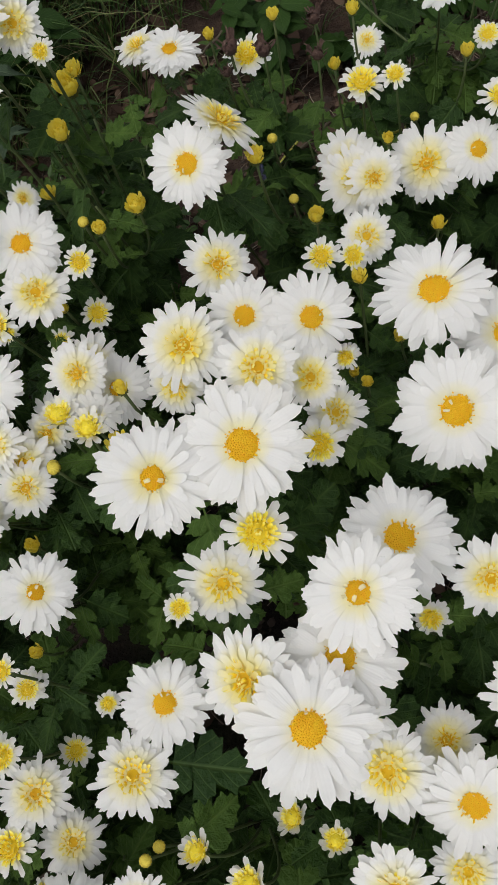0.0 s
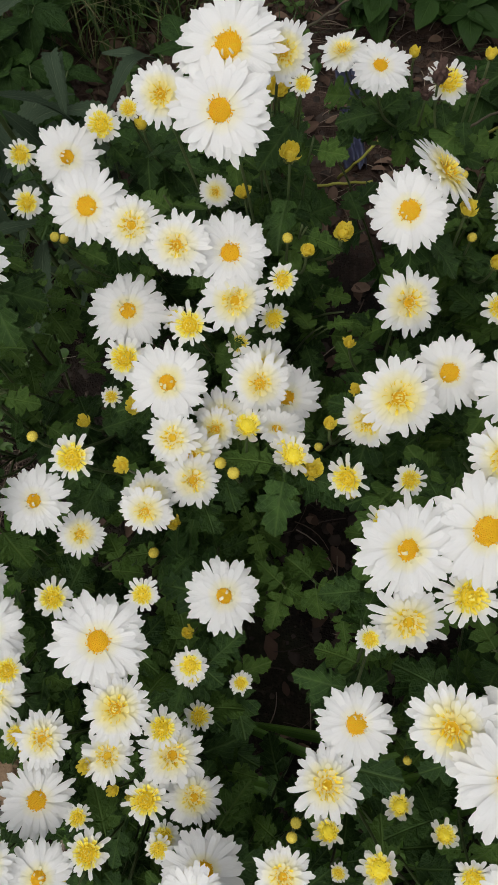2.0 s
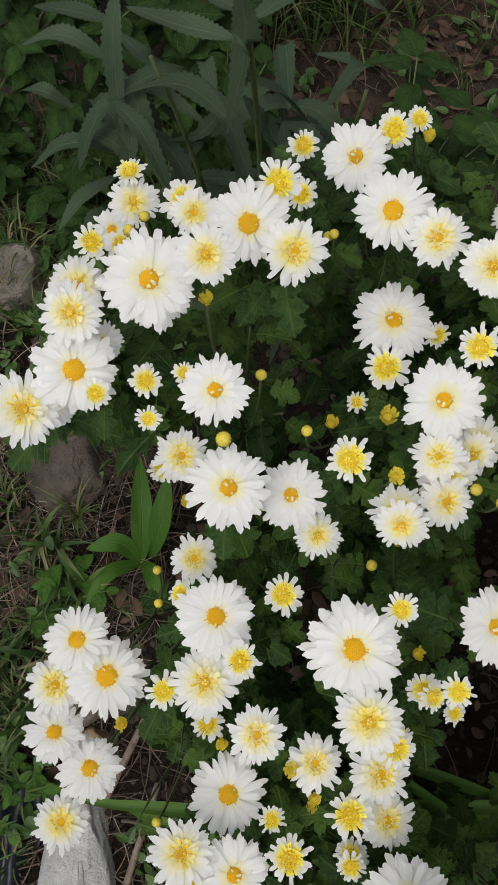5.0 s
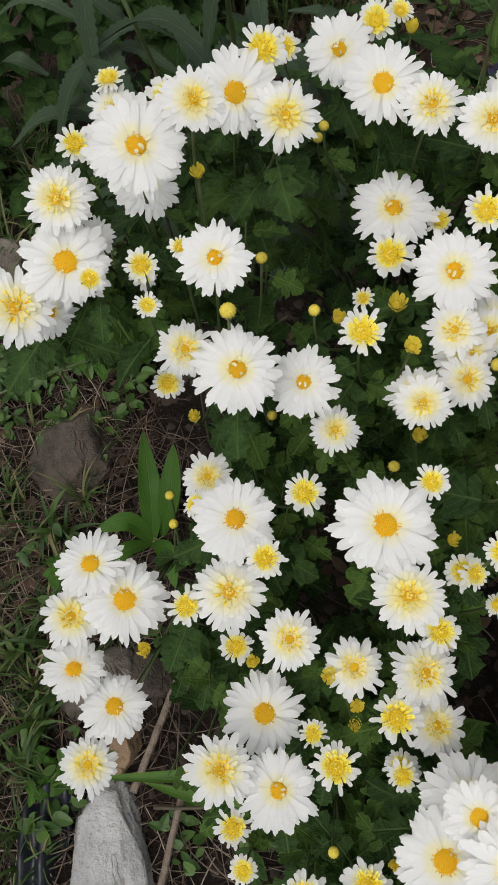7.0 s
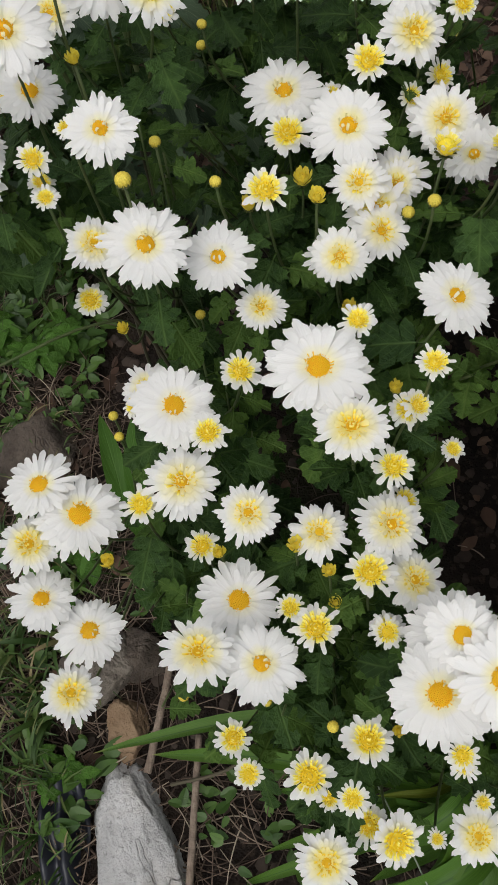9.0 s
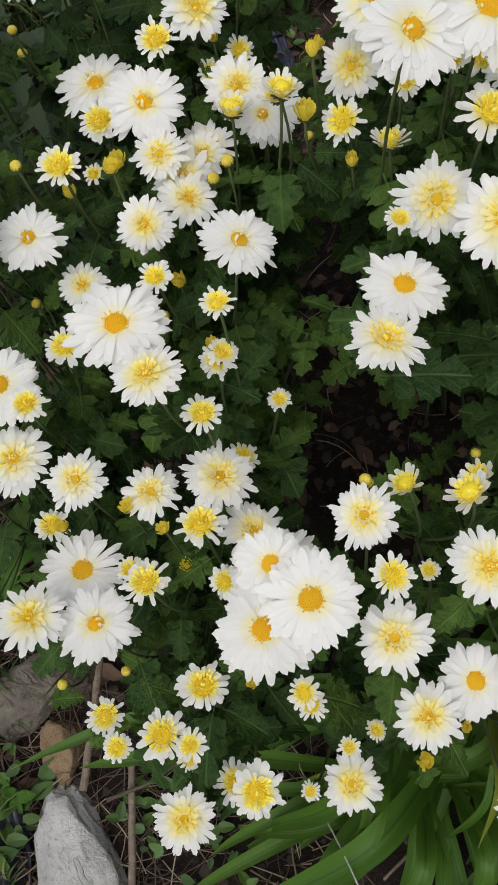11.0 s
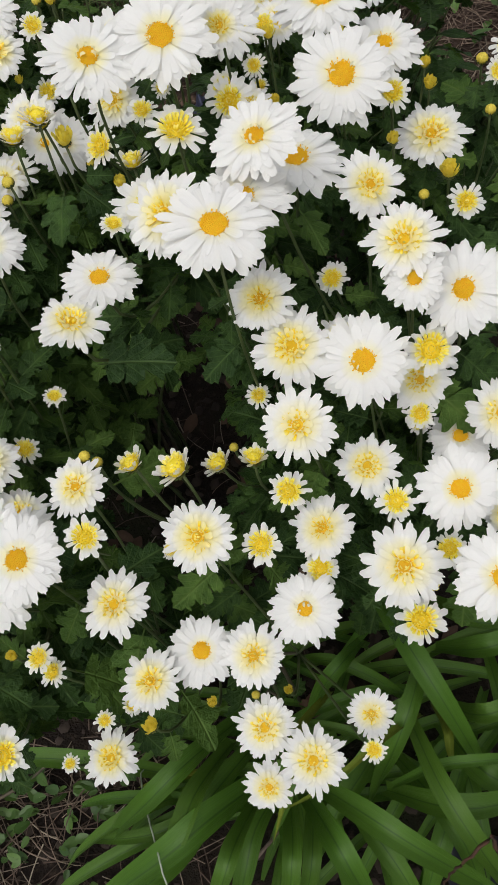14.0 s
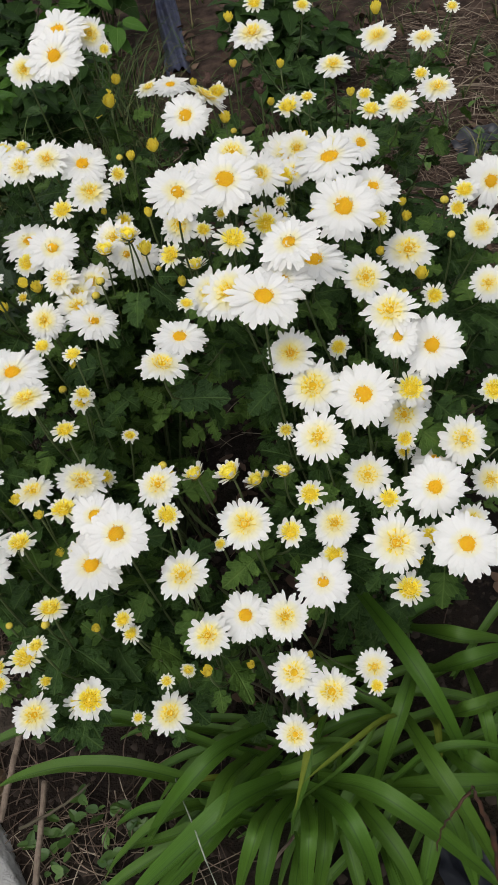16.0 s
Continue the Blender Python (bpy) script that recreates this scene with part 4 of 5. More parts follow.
def leafy_shoot(p, root, top):
    line = bezier(root, Vector((0.4 * root.x + 0.6 * top.x, 0.4 * root.y + 0.6 * top.y, top.z * 0.7)), top, 10)
    g = Geo()
    g.tube([q - root for q in line], 0.0022, 0.0012, 6)
    part("side_shoot", g.mesh("side_shoot", STEM), p)
    for j in range(9):
        q = line[10 - j // 3] + Vector((0, 0, rng.uniform(-0.004, 0.004)))
        if not covers(q, 0.02) and (j < 5 or not in_clearing(q)):
            part("leaf", rng.choice(YOUNG_LEAVES), p, Matrix.Translation(-root) @ leaf_pose(q, j * 2.4 + rng.uniform(-0.4, 0.4), (0.024 + 0.0034 * j) * rng.uniform(0.85, 1.15), rng.uniform(-0.2, 0.6), rng.uniform(-0.5, 0.5)))


for root, blooms in PLANTS:
    mid = sum((b[1] for b in blooms), Vector()) / len(blooms)
    root = over(0.6 * root.x + 0.4 * mid.x, max(root.y, mid.y) + 0.08)
    plant = grow(root, blooms, "tall white and yellow chrysanthemum growing from the soil")
    for top in TUFTS:
        top = Vector(top)
        if min(PLANTS, key=lambda other: (other[0].xy - top.xy).length)[1] is blooms:
            leafy_shoot(plant, root, top)


# ---- the day lily at the front of the bed ----
LILY = Mat("glossy_green_strap_leaf", 0.46, 0.40)
uvp = LILY.split(LILY.coords("UV"))
stripe = LILY.noise(LILY.node("ShaderNodeCombineXYZ", X=LILY.maths("MULTIPLY", uvp[0], 16.0), Y=LILY.maths("MULTIPLY", uvp[1], 0.7), Z=LILY.maths("MULTIPLY", LILY.random(), 40.0)).outputs[0], 3.0)
col = LILY.mix(stripe, (0.028, 0.082, 0.008), (0.096, 0.205, 0.022))
col = LILY.mix(LILY.maths("MULTIPLY", LILY.random(), 0.4), col, (0.085, 0.150, 0.018))
rib = LILY.ramp(LILY.maths("ABSOLUTE", LILY.maths("SUBTRACT", uvp[0], 0.5)), (0.0, (0.8, 0.8, 0.8)), (0.05, (0, 0, 0)))
col = LILY.mix(rib, col, (0.022, 0.066, 0.010))
tipdry = LILY.ramp(uvp[1], (0.93, (0, 0, 0)), (1.0, (0.8, 0.8, 0.8)))
col = LILY.mix(tipdry, col, (0.20, 0.17, 0.05))
LILY.colour(col).bump(stripe, 0.4, 0.002).thin(col, 0.26)
WEED = leaf_material("dull_grey_green_leaf", (0.030, 0.050, 0.028), (0.070, 0.100, 0.054), (0.15, 0.18, 0.11), 0.7, 0.12)
BROAD = leaf_material("fresh_green_broad_leaf", (0.042, 0.100, 0.014), (0.080, 0.180, 0.026), (0.13, 0.22, 0.06), 0.45, 0.25)


def smooth_line(points, n=18):
    """A Catmull-Rom curve through some points."""
    p = [Vector(q) for q in points]
    p = [p[0] * 2 - p[1]] + p + [p[-1] * 2 - p[-2]]
    out = []
    for k in range(n + 1):
        t = k / n * (len(p) - 3)
        i = min(int(t), len(p) - 4)
        t -= i
        a, b, c, d = p[i:i + 4]
        out.append(0.5 * (2 * b + (c - a) * t + (2 * a - 5 * b + 4 * c - d) * t * t + (3 * b - a - 3 * c + d) * t ** 3))
    return out


def strap(points, width, material, name, fold=0.5, teeth=0, belly=0.0, n=18):
    """A long leaf along a curve: folded along the middle, tapering to its tip; teeth along the margin if asked for."""
    line = smooth_line(points, n)
    g, rows, uvs = Geo(), [], []
    twist = rng.uniform(-0.35, 0.35)
    for i, q in enumerate(line):
        v = i / n
        d = (line[min(i + 1, n)] - line[max(i - 1, 0)]).normalized()
        side = d.cross(Vector((0, 0, 1)))
        side = (side.normalized() if side.length > 0.1 else Vector((1, 0, 0)))
        up = side.cross(d)
        side = (side * math.cos(twist * v) + up * math.sin(twist * v)).normalized()
        up = side.cross(d)
        shape = (math.sin(math.pi * min(1.0, v * 0.97 + 0.03)) ** 0.75 if belly else min(1.0, 0.62 + v * 1.3) * (1 - max(0.0, (v - 0.30) / 0.70) ** 1.9))
        w = width / 2 * max(shape, 0.02) * (1 + (teeth * 0.26 if teeth and i % 2 else 0))
        rows.append([q + side * (u * w) + up * (fold * abs(u) * w + 0.06 * w * math.sin(9 * v + 3 * u)) for u in (-1, -0.5, 0, 0.5, 1)])
        uvs.append([(0.5 + u / 2, v) for u in (-1, -0.5, 0, 0.5, 1)])
    g.strip(rows, uvs)
    return g.mesh(name, material)


LILY_AT = Vector((-0.05, -0.12, ground_height(-0.05, -0.12)))
lily = thing("day_lily", LILY_AT, "clump of glossy green day lily leaves below the flowers", "plant")


def blade(points, width):
    line = [Vector(q) - LILY_AT for q in points]
    line.append(line[-1] + (line[-1] - line[-2]) * 0.7 - Vector((0, 0, 0.02)))
    ob = part("strap_leaf", strap(line, width, LILY.m, "strap_leaf", 0.8), lily)
    return ob


blade([(0.015, 0.025, 0.240), (0.043, -0.053, 0.280), (0.069, -0.106, 0.270), (0.100, -0.141, 0.180)], 0.021)
blade([(0.064, -0.053, 0.200), (0.047, -0.106, 0.250), (0.027, -0.140, 0.220), (0.008, -0.154, 0.120)], 0.018)
blade([(0.045, -0.112, 0.200), (0.060, -0.174, 0.250), (0.081, -0.215, 0.240), (0.112, -0.250, 0.160)], 0.019)
blade([(-0.062, -0.143, 0.120), (-0.006, -0.190, 0.220), (0.036, -0.219, 0.220), (0.097, -0.247, 0.130)], 0.023)
blade([(0.024, -0.158, 0.140), (0.064, -0.155, 0.210), (0.102, -0.154, 0.220), (0.145, -0.147, 0.180)], 0.011)
blade([(0.017, -0.159, 0.120), (0.060, -0.184, 0.190), (0.097, -0.189, 0.200), (0.161, -0.172, 0.140)], 0.023)
blade([(-0.067, -0.151, 0.100), (-0.035, -0.206, 0.200), (-0.020, -0.235, 0.190), (-0.010, -0.254, 0.120)], 0.023)
blade([(-0.083, -0.148, 0.080), (-0.073, -0.203, 0.170), (-0.075, -0.231, 0.180), (-0.084, -0.256, 0.120)], 0.018)
blade([(-0.059, -0.153, 0.080), (-0.058, -0.201, 0.130), (-0.062, -0.228, 0.130), (-0.074, -0.251, 0.080)], 0.018)
blade([(-0.114, -0.158, 0.100), (-0.121, -0.207, 0.200), (-0.130, -0.234, 0.210), (-0.153, -0.257, 0.140)], 0.018)
blade([(-0.094, -0.131, 0.100), (-0.142, -0.185, 0.200), (-0.185, -0.215, 0.200), (-0.267, -0.245, 0.120)], 0.028)
blade([(-0.136, -0.130, 0.080), (-0.161, -0.186, 0.160), (-0.188, -0.219, 0.170), (-0.251, -0.248, 0.100)], 0.026)
blade([(-0.119, -0.076, 0.120), (-0.160, -0.143, 0.230), (-0.203, -0.173, 0.210), (-0.259, -0.179, 0.100)], 0.021)
blade([(-0.139, -0.101, 0.100), (-0.157, -0.163, 0.200), (-0.177, -0.205, 0.200), (-0.235, -0.230, 0.120)], 0.021)
blade([(-0.108, -0.090, 0.080), (-0.138, -0.145, 0.150), (-0.168, -0.178, 0.150), (-0.207, -0.207, 0.080)], 0.022)
blade([(-0.130, -0.100, 0.060), (-0.270, -0.080, 0.190), (-0.360, -0.083, 0.210), (-0.450, -0.103, 0.200)], 0.017)
blade([(-0.170, -0.130, 0.050), (-0.270, -0.120, 0.140), (-0.350, -0.112, 0.150), (-0.420, -0.112, 0.130)], 0.020)
blade([(-0.305, -0.181, 0.050), (-0.242, -0.187, 0.100), (-0.199, -0.181, 0.120), (-0.163, -0.151, 0.080)], 0.014)
blade([(0.012, -0.122, 0.220), (-0.008, -0.149, 0.220), (-0.036, -0.161, 0.190), (-0.079, -0.155, 0.100)], 0.007)
blade([(-0.059, -0.149, 0.240), (-0.067, -0.175, 0.230), (-0.078, -0.188, 0.200), (-0.090, -0.196, 0.160)], 0.007)
blade([(0.073, 0.035, 0.120), (0.101, -0.011, 0.190), (0.131, -0.026, 0.200), (0.183, -0.005, 0.140)], 0.023)
blade([(0.086, -0.019, 0.100), (0.118, -0.042, 0.170), (0.148, -0.039, 0.180), (0.199, -0.004, 0.120)], 0.023)
blade([(0.085, -0.076, 0.100), (0.105, -0.111, 0.200), (0.133, -0.108, 0.210), (0.181, -0.074, 0.150)], 0.018)
blade([(0.134, -0.020, 0.120), (0.129, -0.100, 0.200), (0.130, -0.134, 0.200), (0.139, -0.158, 0.120)], 0.016)
blade([(0.081, -0.098, 0.100), (0.101, -0.146, 0.160), (0.124, -0.164, 0.160), (0.167, -0.166, 0.100)], 0.028)
blade([(0.033, -0.124, 0.080), (0.063, -0.176, 0.140), (0.081, -0.209, 0.140), (0.096, -0.241, 0.080)], 0.020)
blade([(-0.028, -0.101, 0.100), (-0.052, -0.129, 0.140), (-0.091, -0.137, 0.130), (-0.149, -0.123, 0.080)], 0.019)
blade([(0.007, -0.010, 0.120), (-0.012, -0.050, 0.190), (-0.033, -0.066, 0.170), (-0.052, -0.074, 0.100)], 0.016)
blade([(-0.033, -0.134, 0.060), (-0.004, -0.188, 0.110), (0.021, -0.228, 0.110), (0.036, -0.254, 0.070)], 0.022)
blade([(-0.086, -0.128, 0.050), (-0.115, -0.181, 0.100), (-0.128, -0.220, 0.100), (-0.141, -0.246, 0.060)], 0.022)
blade([(0.024, -0.089, 0.050), (-0.006, -0.139, 0.100), (-0.034, -0.173, 0.100), (-0.057, -0.204, 0.060)], 0.022)
blade([(0.096, -0.138, 0.050), (0.074, -0.184, 0.100), (0.058, -0.217, 0.100), (0.045, -0.247, 0.060)], 0.022)
blade([(-0.181, -0.136, 0.050), (-0.224, -0.158, 0.100), (-0.262, -0.174, 0.100), (-0.314, -0.192, 0.050)], 0.016)

for k in range(56):
    a = rng.uniform(-3.5, 0.9)
    foot = Vector((LILY_AT.x + rng.choice((-0.06, 0.0, 0.06, 0.12, 0.18, 0.22)) + rng.uniform(-0.03, 0.03), LILY_AT.y + rng.uniform(-0.04, 0.14), 0.0))
    reach, high = rng.uniform(0.14, 0.28), rng.uniform(0.04, 0.10)
    far = Vector((math.cos(a), math.sin(a), 0))
    blade([foot, foot + far * reach * 0.40 + Vector((0, 0, high)), foot + far * reach * 0.75 + Vector((0, 0, high * 0.9)), foot + far * reach + Vector((0, 0, high * 0.3))], rng.uniform(0.011, 0.017))

YELLOWED = leaf_material("yellowing_strap_leaf", (0.085, 0.125, 0.014), (0.19, 0.21, 0.026), (0.24, 0.23, 0.05), 0.5)
SHRIVELLED = plain_material("shrivelled_brown_twig", (0.020, 0.012, 0.008), (0.085, 0.032, 0.014), 60.0, 0.7, 0.4, 0.001)
for points, width in ((((-0.030, -0.060, 0.12), (-0.055, -0.127, 0.25), (-0.062, -0.170, 0.28), (-0.082, -0.212, 0.24)), 0.010), (((0.060, -0.090, 0.12), (0.025, -0.136, 0.27), (-0.029, -0.178, 0.30), (-0.075, -0.190, 0.25)), 0.0065),
                      (((0.074, -0.075, 0.10), (0.077, -0.120, 0.20), (0.077, -0.140, 0.20), (0.080, -0.148, 0.16)), 0.009), (((-0.120, -0.110, 0.05), (-0.170, -0.135, 0.13), (-0.205, -0.140, 0.14), (-0.235, -0.143, 0.12)), 0.009)):
    part("yellowed_leaf", strap([Vector(q) - LILY_AT for q in points], width, YELLOWED, "yellowed_leaf", 0.7), lily, label="narrow yellowing strap leaf")
# Brown twigs over the blades, attached to the lily as its parts.
for points, r0, r1 in ((((0.120, -0.275, 0.12), (0.113, -0.243, 0.20), (0.099, -0.236, 0.27), (0.090, -0.221, 0.302)), 0.0040, 0.0016), (((0.090, -0.221, 0.302), (0.070, -0.235, 0.275), (0.060, -0.241, 0.25), (0.054, -0.248, 0.20)), 0.0017, 0.0007)):
    g = Geo()
    g.tube([q - LILY_AT + Vector((0.0012 * math.sin(k * 2.1), 0, 0.0012 * math.cos(k * 1.7))) for k, q in enumerate(smooth_line(points, 16))], r0, r1, 7)
    part("withered_leaf", g.mesh("withered_leaf", SHRIVELLED), lily, label="shrivelled red-brown dry twig")

# ---- the tall weed with toothed leaves behind the bed ----
WEED_AT = Vector((-0.50, 0.60, ground_height(-0.50, 0.60)))
weed = thing("tall_weed", WEED_AT, "tall dull green weed with long toothed leaves", "plant")
for top, foot in ((Vector((-0.488, 0.515, 0.70)), Vector((-0.50, 0.60, 0))), (Vector((-0.60, 0.57, 0.52)), Vector((-0.56, 0.62, 0))), (Vector((-0.40, 0.66, 0.44)), Vector((-0.46, 0.64, 0)))):
    g = Geo()
    g.tube([q - WEED_AT for q in bezier(foot, (foot + top) / 2 + Vector((0.01, 0.02, 0.03)), top, 10)], 0.0042, 0.0022, 7)
    part("weed_stem", g.mesh("weed_stem", STEM), weed)


def serrated(points, width):
    part("toothed_leaf", strap([Vector(q) - WEED_AT for q in points], width * 0.82, WEED, "toothed_leaf", 0.3, 1, 1.0, 36), weed)


serrated([(-0.490, 0.519, 0.670), (-0.488, 0.519, 0.610), (-0.502, 0.504, 0.520)], 0.028)
serrated([(-0.500, 0.528, 0.610), (-0.551, 0.539, 0.600), (-0.639, 0.612, 0.530)], 0.027)
serrated([(-0.503, 0.519, 0.520), (-0.558, 0.538, 0.530), (-0.636, 0.570, 0.460)], 0.028)
serrated([(-0.672, 0.660, 0.500), (-0.667, 0.618, 0.460), (-0.656, 0.581, 0.380)], 0.025)
serrated([(-0.682, 0.638, 0.420), (-0.738, 0.641, 0.440), (-0.814, 0.666, 0.380)], 0.024)
serrated([(-0.733, 0.613, 0.360), (-0.769, 0.610, 0.380), (-0.833, 0.643, 0.320)], 0.024)
serrated([(-0.671, 0.628, 0.400), (-0.702, 0.597, 0.360), (-0.724, 0.573, 0.300)], 0.026)
serrated([(-0.497, 0.558, 0.600), (-0.474, 0.619, 0.580), (-0.454, 0.722, 0.520)], 0.022)
serrated([(-0.461, 0.838, 0.400), (-0.421, 0.818, 0.400), (-0.395, 0.865, 0.340)], 0.020)
serrated([(-0.492, 0.825, 0.300), (-0.444, 0.807, 0.320), (-0.413, 0.853, 0.260)], 0.020)
serrated([(-0.508, 0.588, 0.500), (-0.479, 0.612, 0.460), (-0.445, 0.638, 0.380)], 0.024)
serrated([(-0.518, 0.600, 0.460), (-0.493, 0.598, 0.420), (-0.479, 0.620, 0.340)], 0.024)
serrated([(-0.543, 0.614, 0.420), (-0.567, 0.586, 0.400), (-0.616, 0.614, 0.340)], 0.024)
serrated([(-0.689, 0.677, 0.420), (-0.648, 0.668, 0.400), (-0.631, 0.722, 0.340)], 0.024)
serrated([(-0.705, 0.682, 0.360), (-0.655, 0.645, 0.340), (-0.639, 0.639, 0.280)], 0.024)
serrated([(-0.701, 0.691, 0.420), (-0.750, 0.694, 0.420), (-0.835, 0.744, 0.360)], 0.024)
serrated([(-0.516, 0.587, 0.580), (-0.553, 0.603, 0.580), (-0.625, 0.682, 0.520)], 0.026)

for k in range(80):
    a, z = rng.uniform(0, 6.28), rng.uniform(0.10, 0.42)
    foot = Vector((rng.choice((-0.50, -0.58, -0.44, -0.66)) + rng.uniform(-0.03, 0.03), 0.62 + rng.uniform(-0.06, 0.08), z))
    far = Vector((math.cos(a), math.sin(a), 0)) * rng.uniform(0.09, 0.14)
    serrated([foot, foot + far * 0.55 + Vector((0, 0, rng.uniform(0.0, 0.03))), foot + far - Vector((0, 0, rng.uniform(0.02, 0.08)))], rng.uniform(0.018, 0.028))


# ---- leafy weeds round the bed ----
def ovate_leaf(seed):
    g, rows, uvs, n = Geo(), [], [], 14
    for i in range(n + 1):
        v = i / n
        w = (0.30 * math.sin(math.pi * v ** 0.75) ** 0.9 if 0 < v < 1 else 0.0) * (1 + (0.09 if i % 2 else 0)) + (0.012 if v < 0.1 else 0)
        rows.append([Vector((u * w, v, 0.12 * abs(u) * w + 0.03 * math.sin(7 * v + 2 * u + seed) - 0.25 * v * v)) for u in (-1, -0.5, 0, 0.5, 1)])
        uvs.append([(0.5 + u / 2, v) for u in (-1, -0.5, 0, 0.5, 1)])
    g.strip(rows, uvs)
    return g


OVATE = [ovate_leaf(k).mesh("ovate_leaf", BROAD) for k in range(3)]
DULL_LEAF = leaf_material("dark_dull_green_leaf", (0.010, 0.027, 0.005), (0.044, 0.092, 0.017), (0.07, 0.12, 0.035), 0.6)
OVATE_DULL = [ovate_leaf(k + 5).mesh("ovate_leaf", DULL_LEAF) for k in range(3)]


SPRAY_LEAF = ovate_leaf(9)


def leafy_weed(x, y, high, wide, shoots, size, meshes, label):
    at = Vector((x, y, ground_height(x, y)))
    ob = thing("leafy_weed", at, label, "plant", "low weeds round the bed")
    for s in range(shoots):
        a = 6.28 * s / shoots + rng.uniform(-0.5, 0.5)
        top = Vector((math.cos(a) * wide * rng.uniform(0.3, 1), math.sin(a) * wide * rng.uniform(0.3, 1), high * rng.uniform(0.6, 1)))
        line = bezier(Vector((0, 0, 0)), Vector((top.x * 0.4, top.y * 0.4, top.z * 0.8)), top, 8)
        g = Geo()
        g.tube(line, 0.0022, 0.0011, 5)
        part("weed_stem", g.mesh("weed_stem", STEM), ob)
        spray = Geo()
        for j in range(9 if y < 1.1 else 12):
            m = leaf_pose(line[8 - j // 2], j * 2.4 + rng.uniform(-0.4, 0.4), size * rng.uniform(0.6, 1.15), rng.uniform(-0.2, 0.5), rng.uniform(-0.4, 0.4))
            if y < 1.1:
                part("leaf", rng.choice(meshes), ob, m)
            else:
                spray.add(SPRAY_LEAF, m)
        if y >= 1.1:
            part("leaves", spray.mesh("leaves", meshes[0].materials[0]), ob)


DULL, FRESH = "low dark green leafy weed on the soil", "low fresh green leafy weed on the soil"
for x, y, high, wide, shoots, size, kind in (
        (-0.34, 0.72, 0.34, 0.12, 9, 0.06, 0), (-0.34, 0.66, 0.44, 0.10, 10, 0.055, 0), (0.09, 0.64, 0.40, 0.09, 8, 0.055, 0), (0.12, 0.80, 0.22, 0.09, 6, 0.06, 0), (0.16, 0.70, 0.22, 0.10, 6, 0.06, 0),
        (-0.90, 0.85, 0.25, 0.14, 9, 0.06, 0), (-1.0, 0.70, 0.2, 0.14, 9, 0.05, 0), (-0.95, 1.05, 0.3, 0.15, 9, 0.07, 0), (-0.70, 0.98, 0.25, 0.14, 8, 0.07, 0), (0.07, 0.99, 0.14, 0.10, 5, 0.07, 0), (-0.62, 0.80, 0.22, 0.12, 7, 0.06, 0), (-0.16, 1.18, 0.18, 0.10, 6, 0.06, 0),
        (0.02, 1.20, 0.14, 0.12, 6, 0.06, 0), (-0.60, 1.20, 0.25, 0.15, 8, 0.08, 0), (-0.75, 1.25, 0.3, 0.16, 8, 0.08, 0),
        (-0.50, 1.75, 0.36, 0.16, 9, 0.07, 1), (0.02, 1.85, 0.3, 0.16, 8, 0.07, 0), (-0.75, 1.9, 0.4, 0.2, 9, 0.09, 0), (0.22, 0.92, 0.12, 0.08, 4, 0.05, 0),
        (-0.80, 0.68, 0.12, 0.10, 6, 0.05, 0), (-0.72, 0.45, 0.06, 0.08, 6, 0.035, 1), (0.22, 0.45, 0.40, 0.10, 7, 0.055, 0), (0.25, 0.20, 0.35, 0.1, 7, 0.055, 0),
        (-0.62, 0.10, 0.05, 0.06, 5, 0.03, 1), (-0.60, -0.13, 0.035, 0.04, 3, 0.022, 1), (-0.9, 1.5, 0.4, 0.2, 9, 0.09, 1),
        (0.02, 1.40, 0.24, 0.12, 9, 0.06, 0), (0.16, 1.30, 0.12, 0.10, 5, 0.06, 0), (-0.02, 1.62, 0.34, 0.13, 12, 0.06, 0), (0.12, 1.66, 0.20, 0.12, 7, 0.06, 0),
        (-0.52, 1.40, 0.34, 0.15, 12, 0.06, 0), (-0.64, 1.48, 0.32, 0.16, 12, 0.06, 1), (-0.70, 1.75, 0.36, 0.18, 12, 0.07, 0), (-0.50, 2.15, 0.42, 0.2, 12, 0.10, 0), (-0.86, 2.15, 0.42, 0.2, 12, 0.10, 0), (-0.62, 2.7, 0.4, 0.25, 12, 0.10, 0), (-0.2, 2.9, 0.4, 0.25, 12, 0.10, 0), (-1.0, 2.8, 0.4, 0.25, 12, 0.10, 0)):
    leafy_weed(x, y, high, wide, shoots, size, OVATE if kind else OVATE_DULL, FRESH if kind else DULL)

DOCK_AT = Vector((-0.545, 0.175, ground_height(-0.545, 0.175)))
dock = thing("broadleaf_weed", DOCK_AT, "rosette of long fresh green leaves on bare soil", "plant")
for pts, w in ((((0, 0, 0.01), (-0.01, 0.05, 0.06), (-0.04, 0.13, 0.07)), 0.030), (((0.01, 0.01, 0.01), (0.02, 0.05, 0.08), (0.012, 0.11, 0.10)), 0.030), (((0, 0, 0.01), (-0.03, 0.01, 0.05), (-0.07, -0.01, 0.05)), 0.026),
               (((0, 0, 0.01), (0.03, -0.02, 0.05), (0.05, -0.06, 0.04)), 0.024), (((0, 0, 0.01), (-0.03, -0.03, 0.04), (-0.05, -0.08, 0.03)), 0.022)):
    part("leaf", strap([Vector(q) for q in pts], w, BROAD, "dock_leaf", 0.25, 0, 1.0, 20), dock)


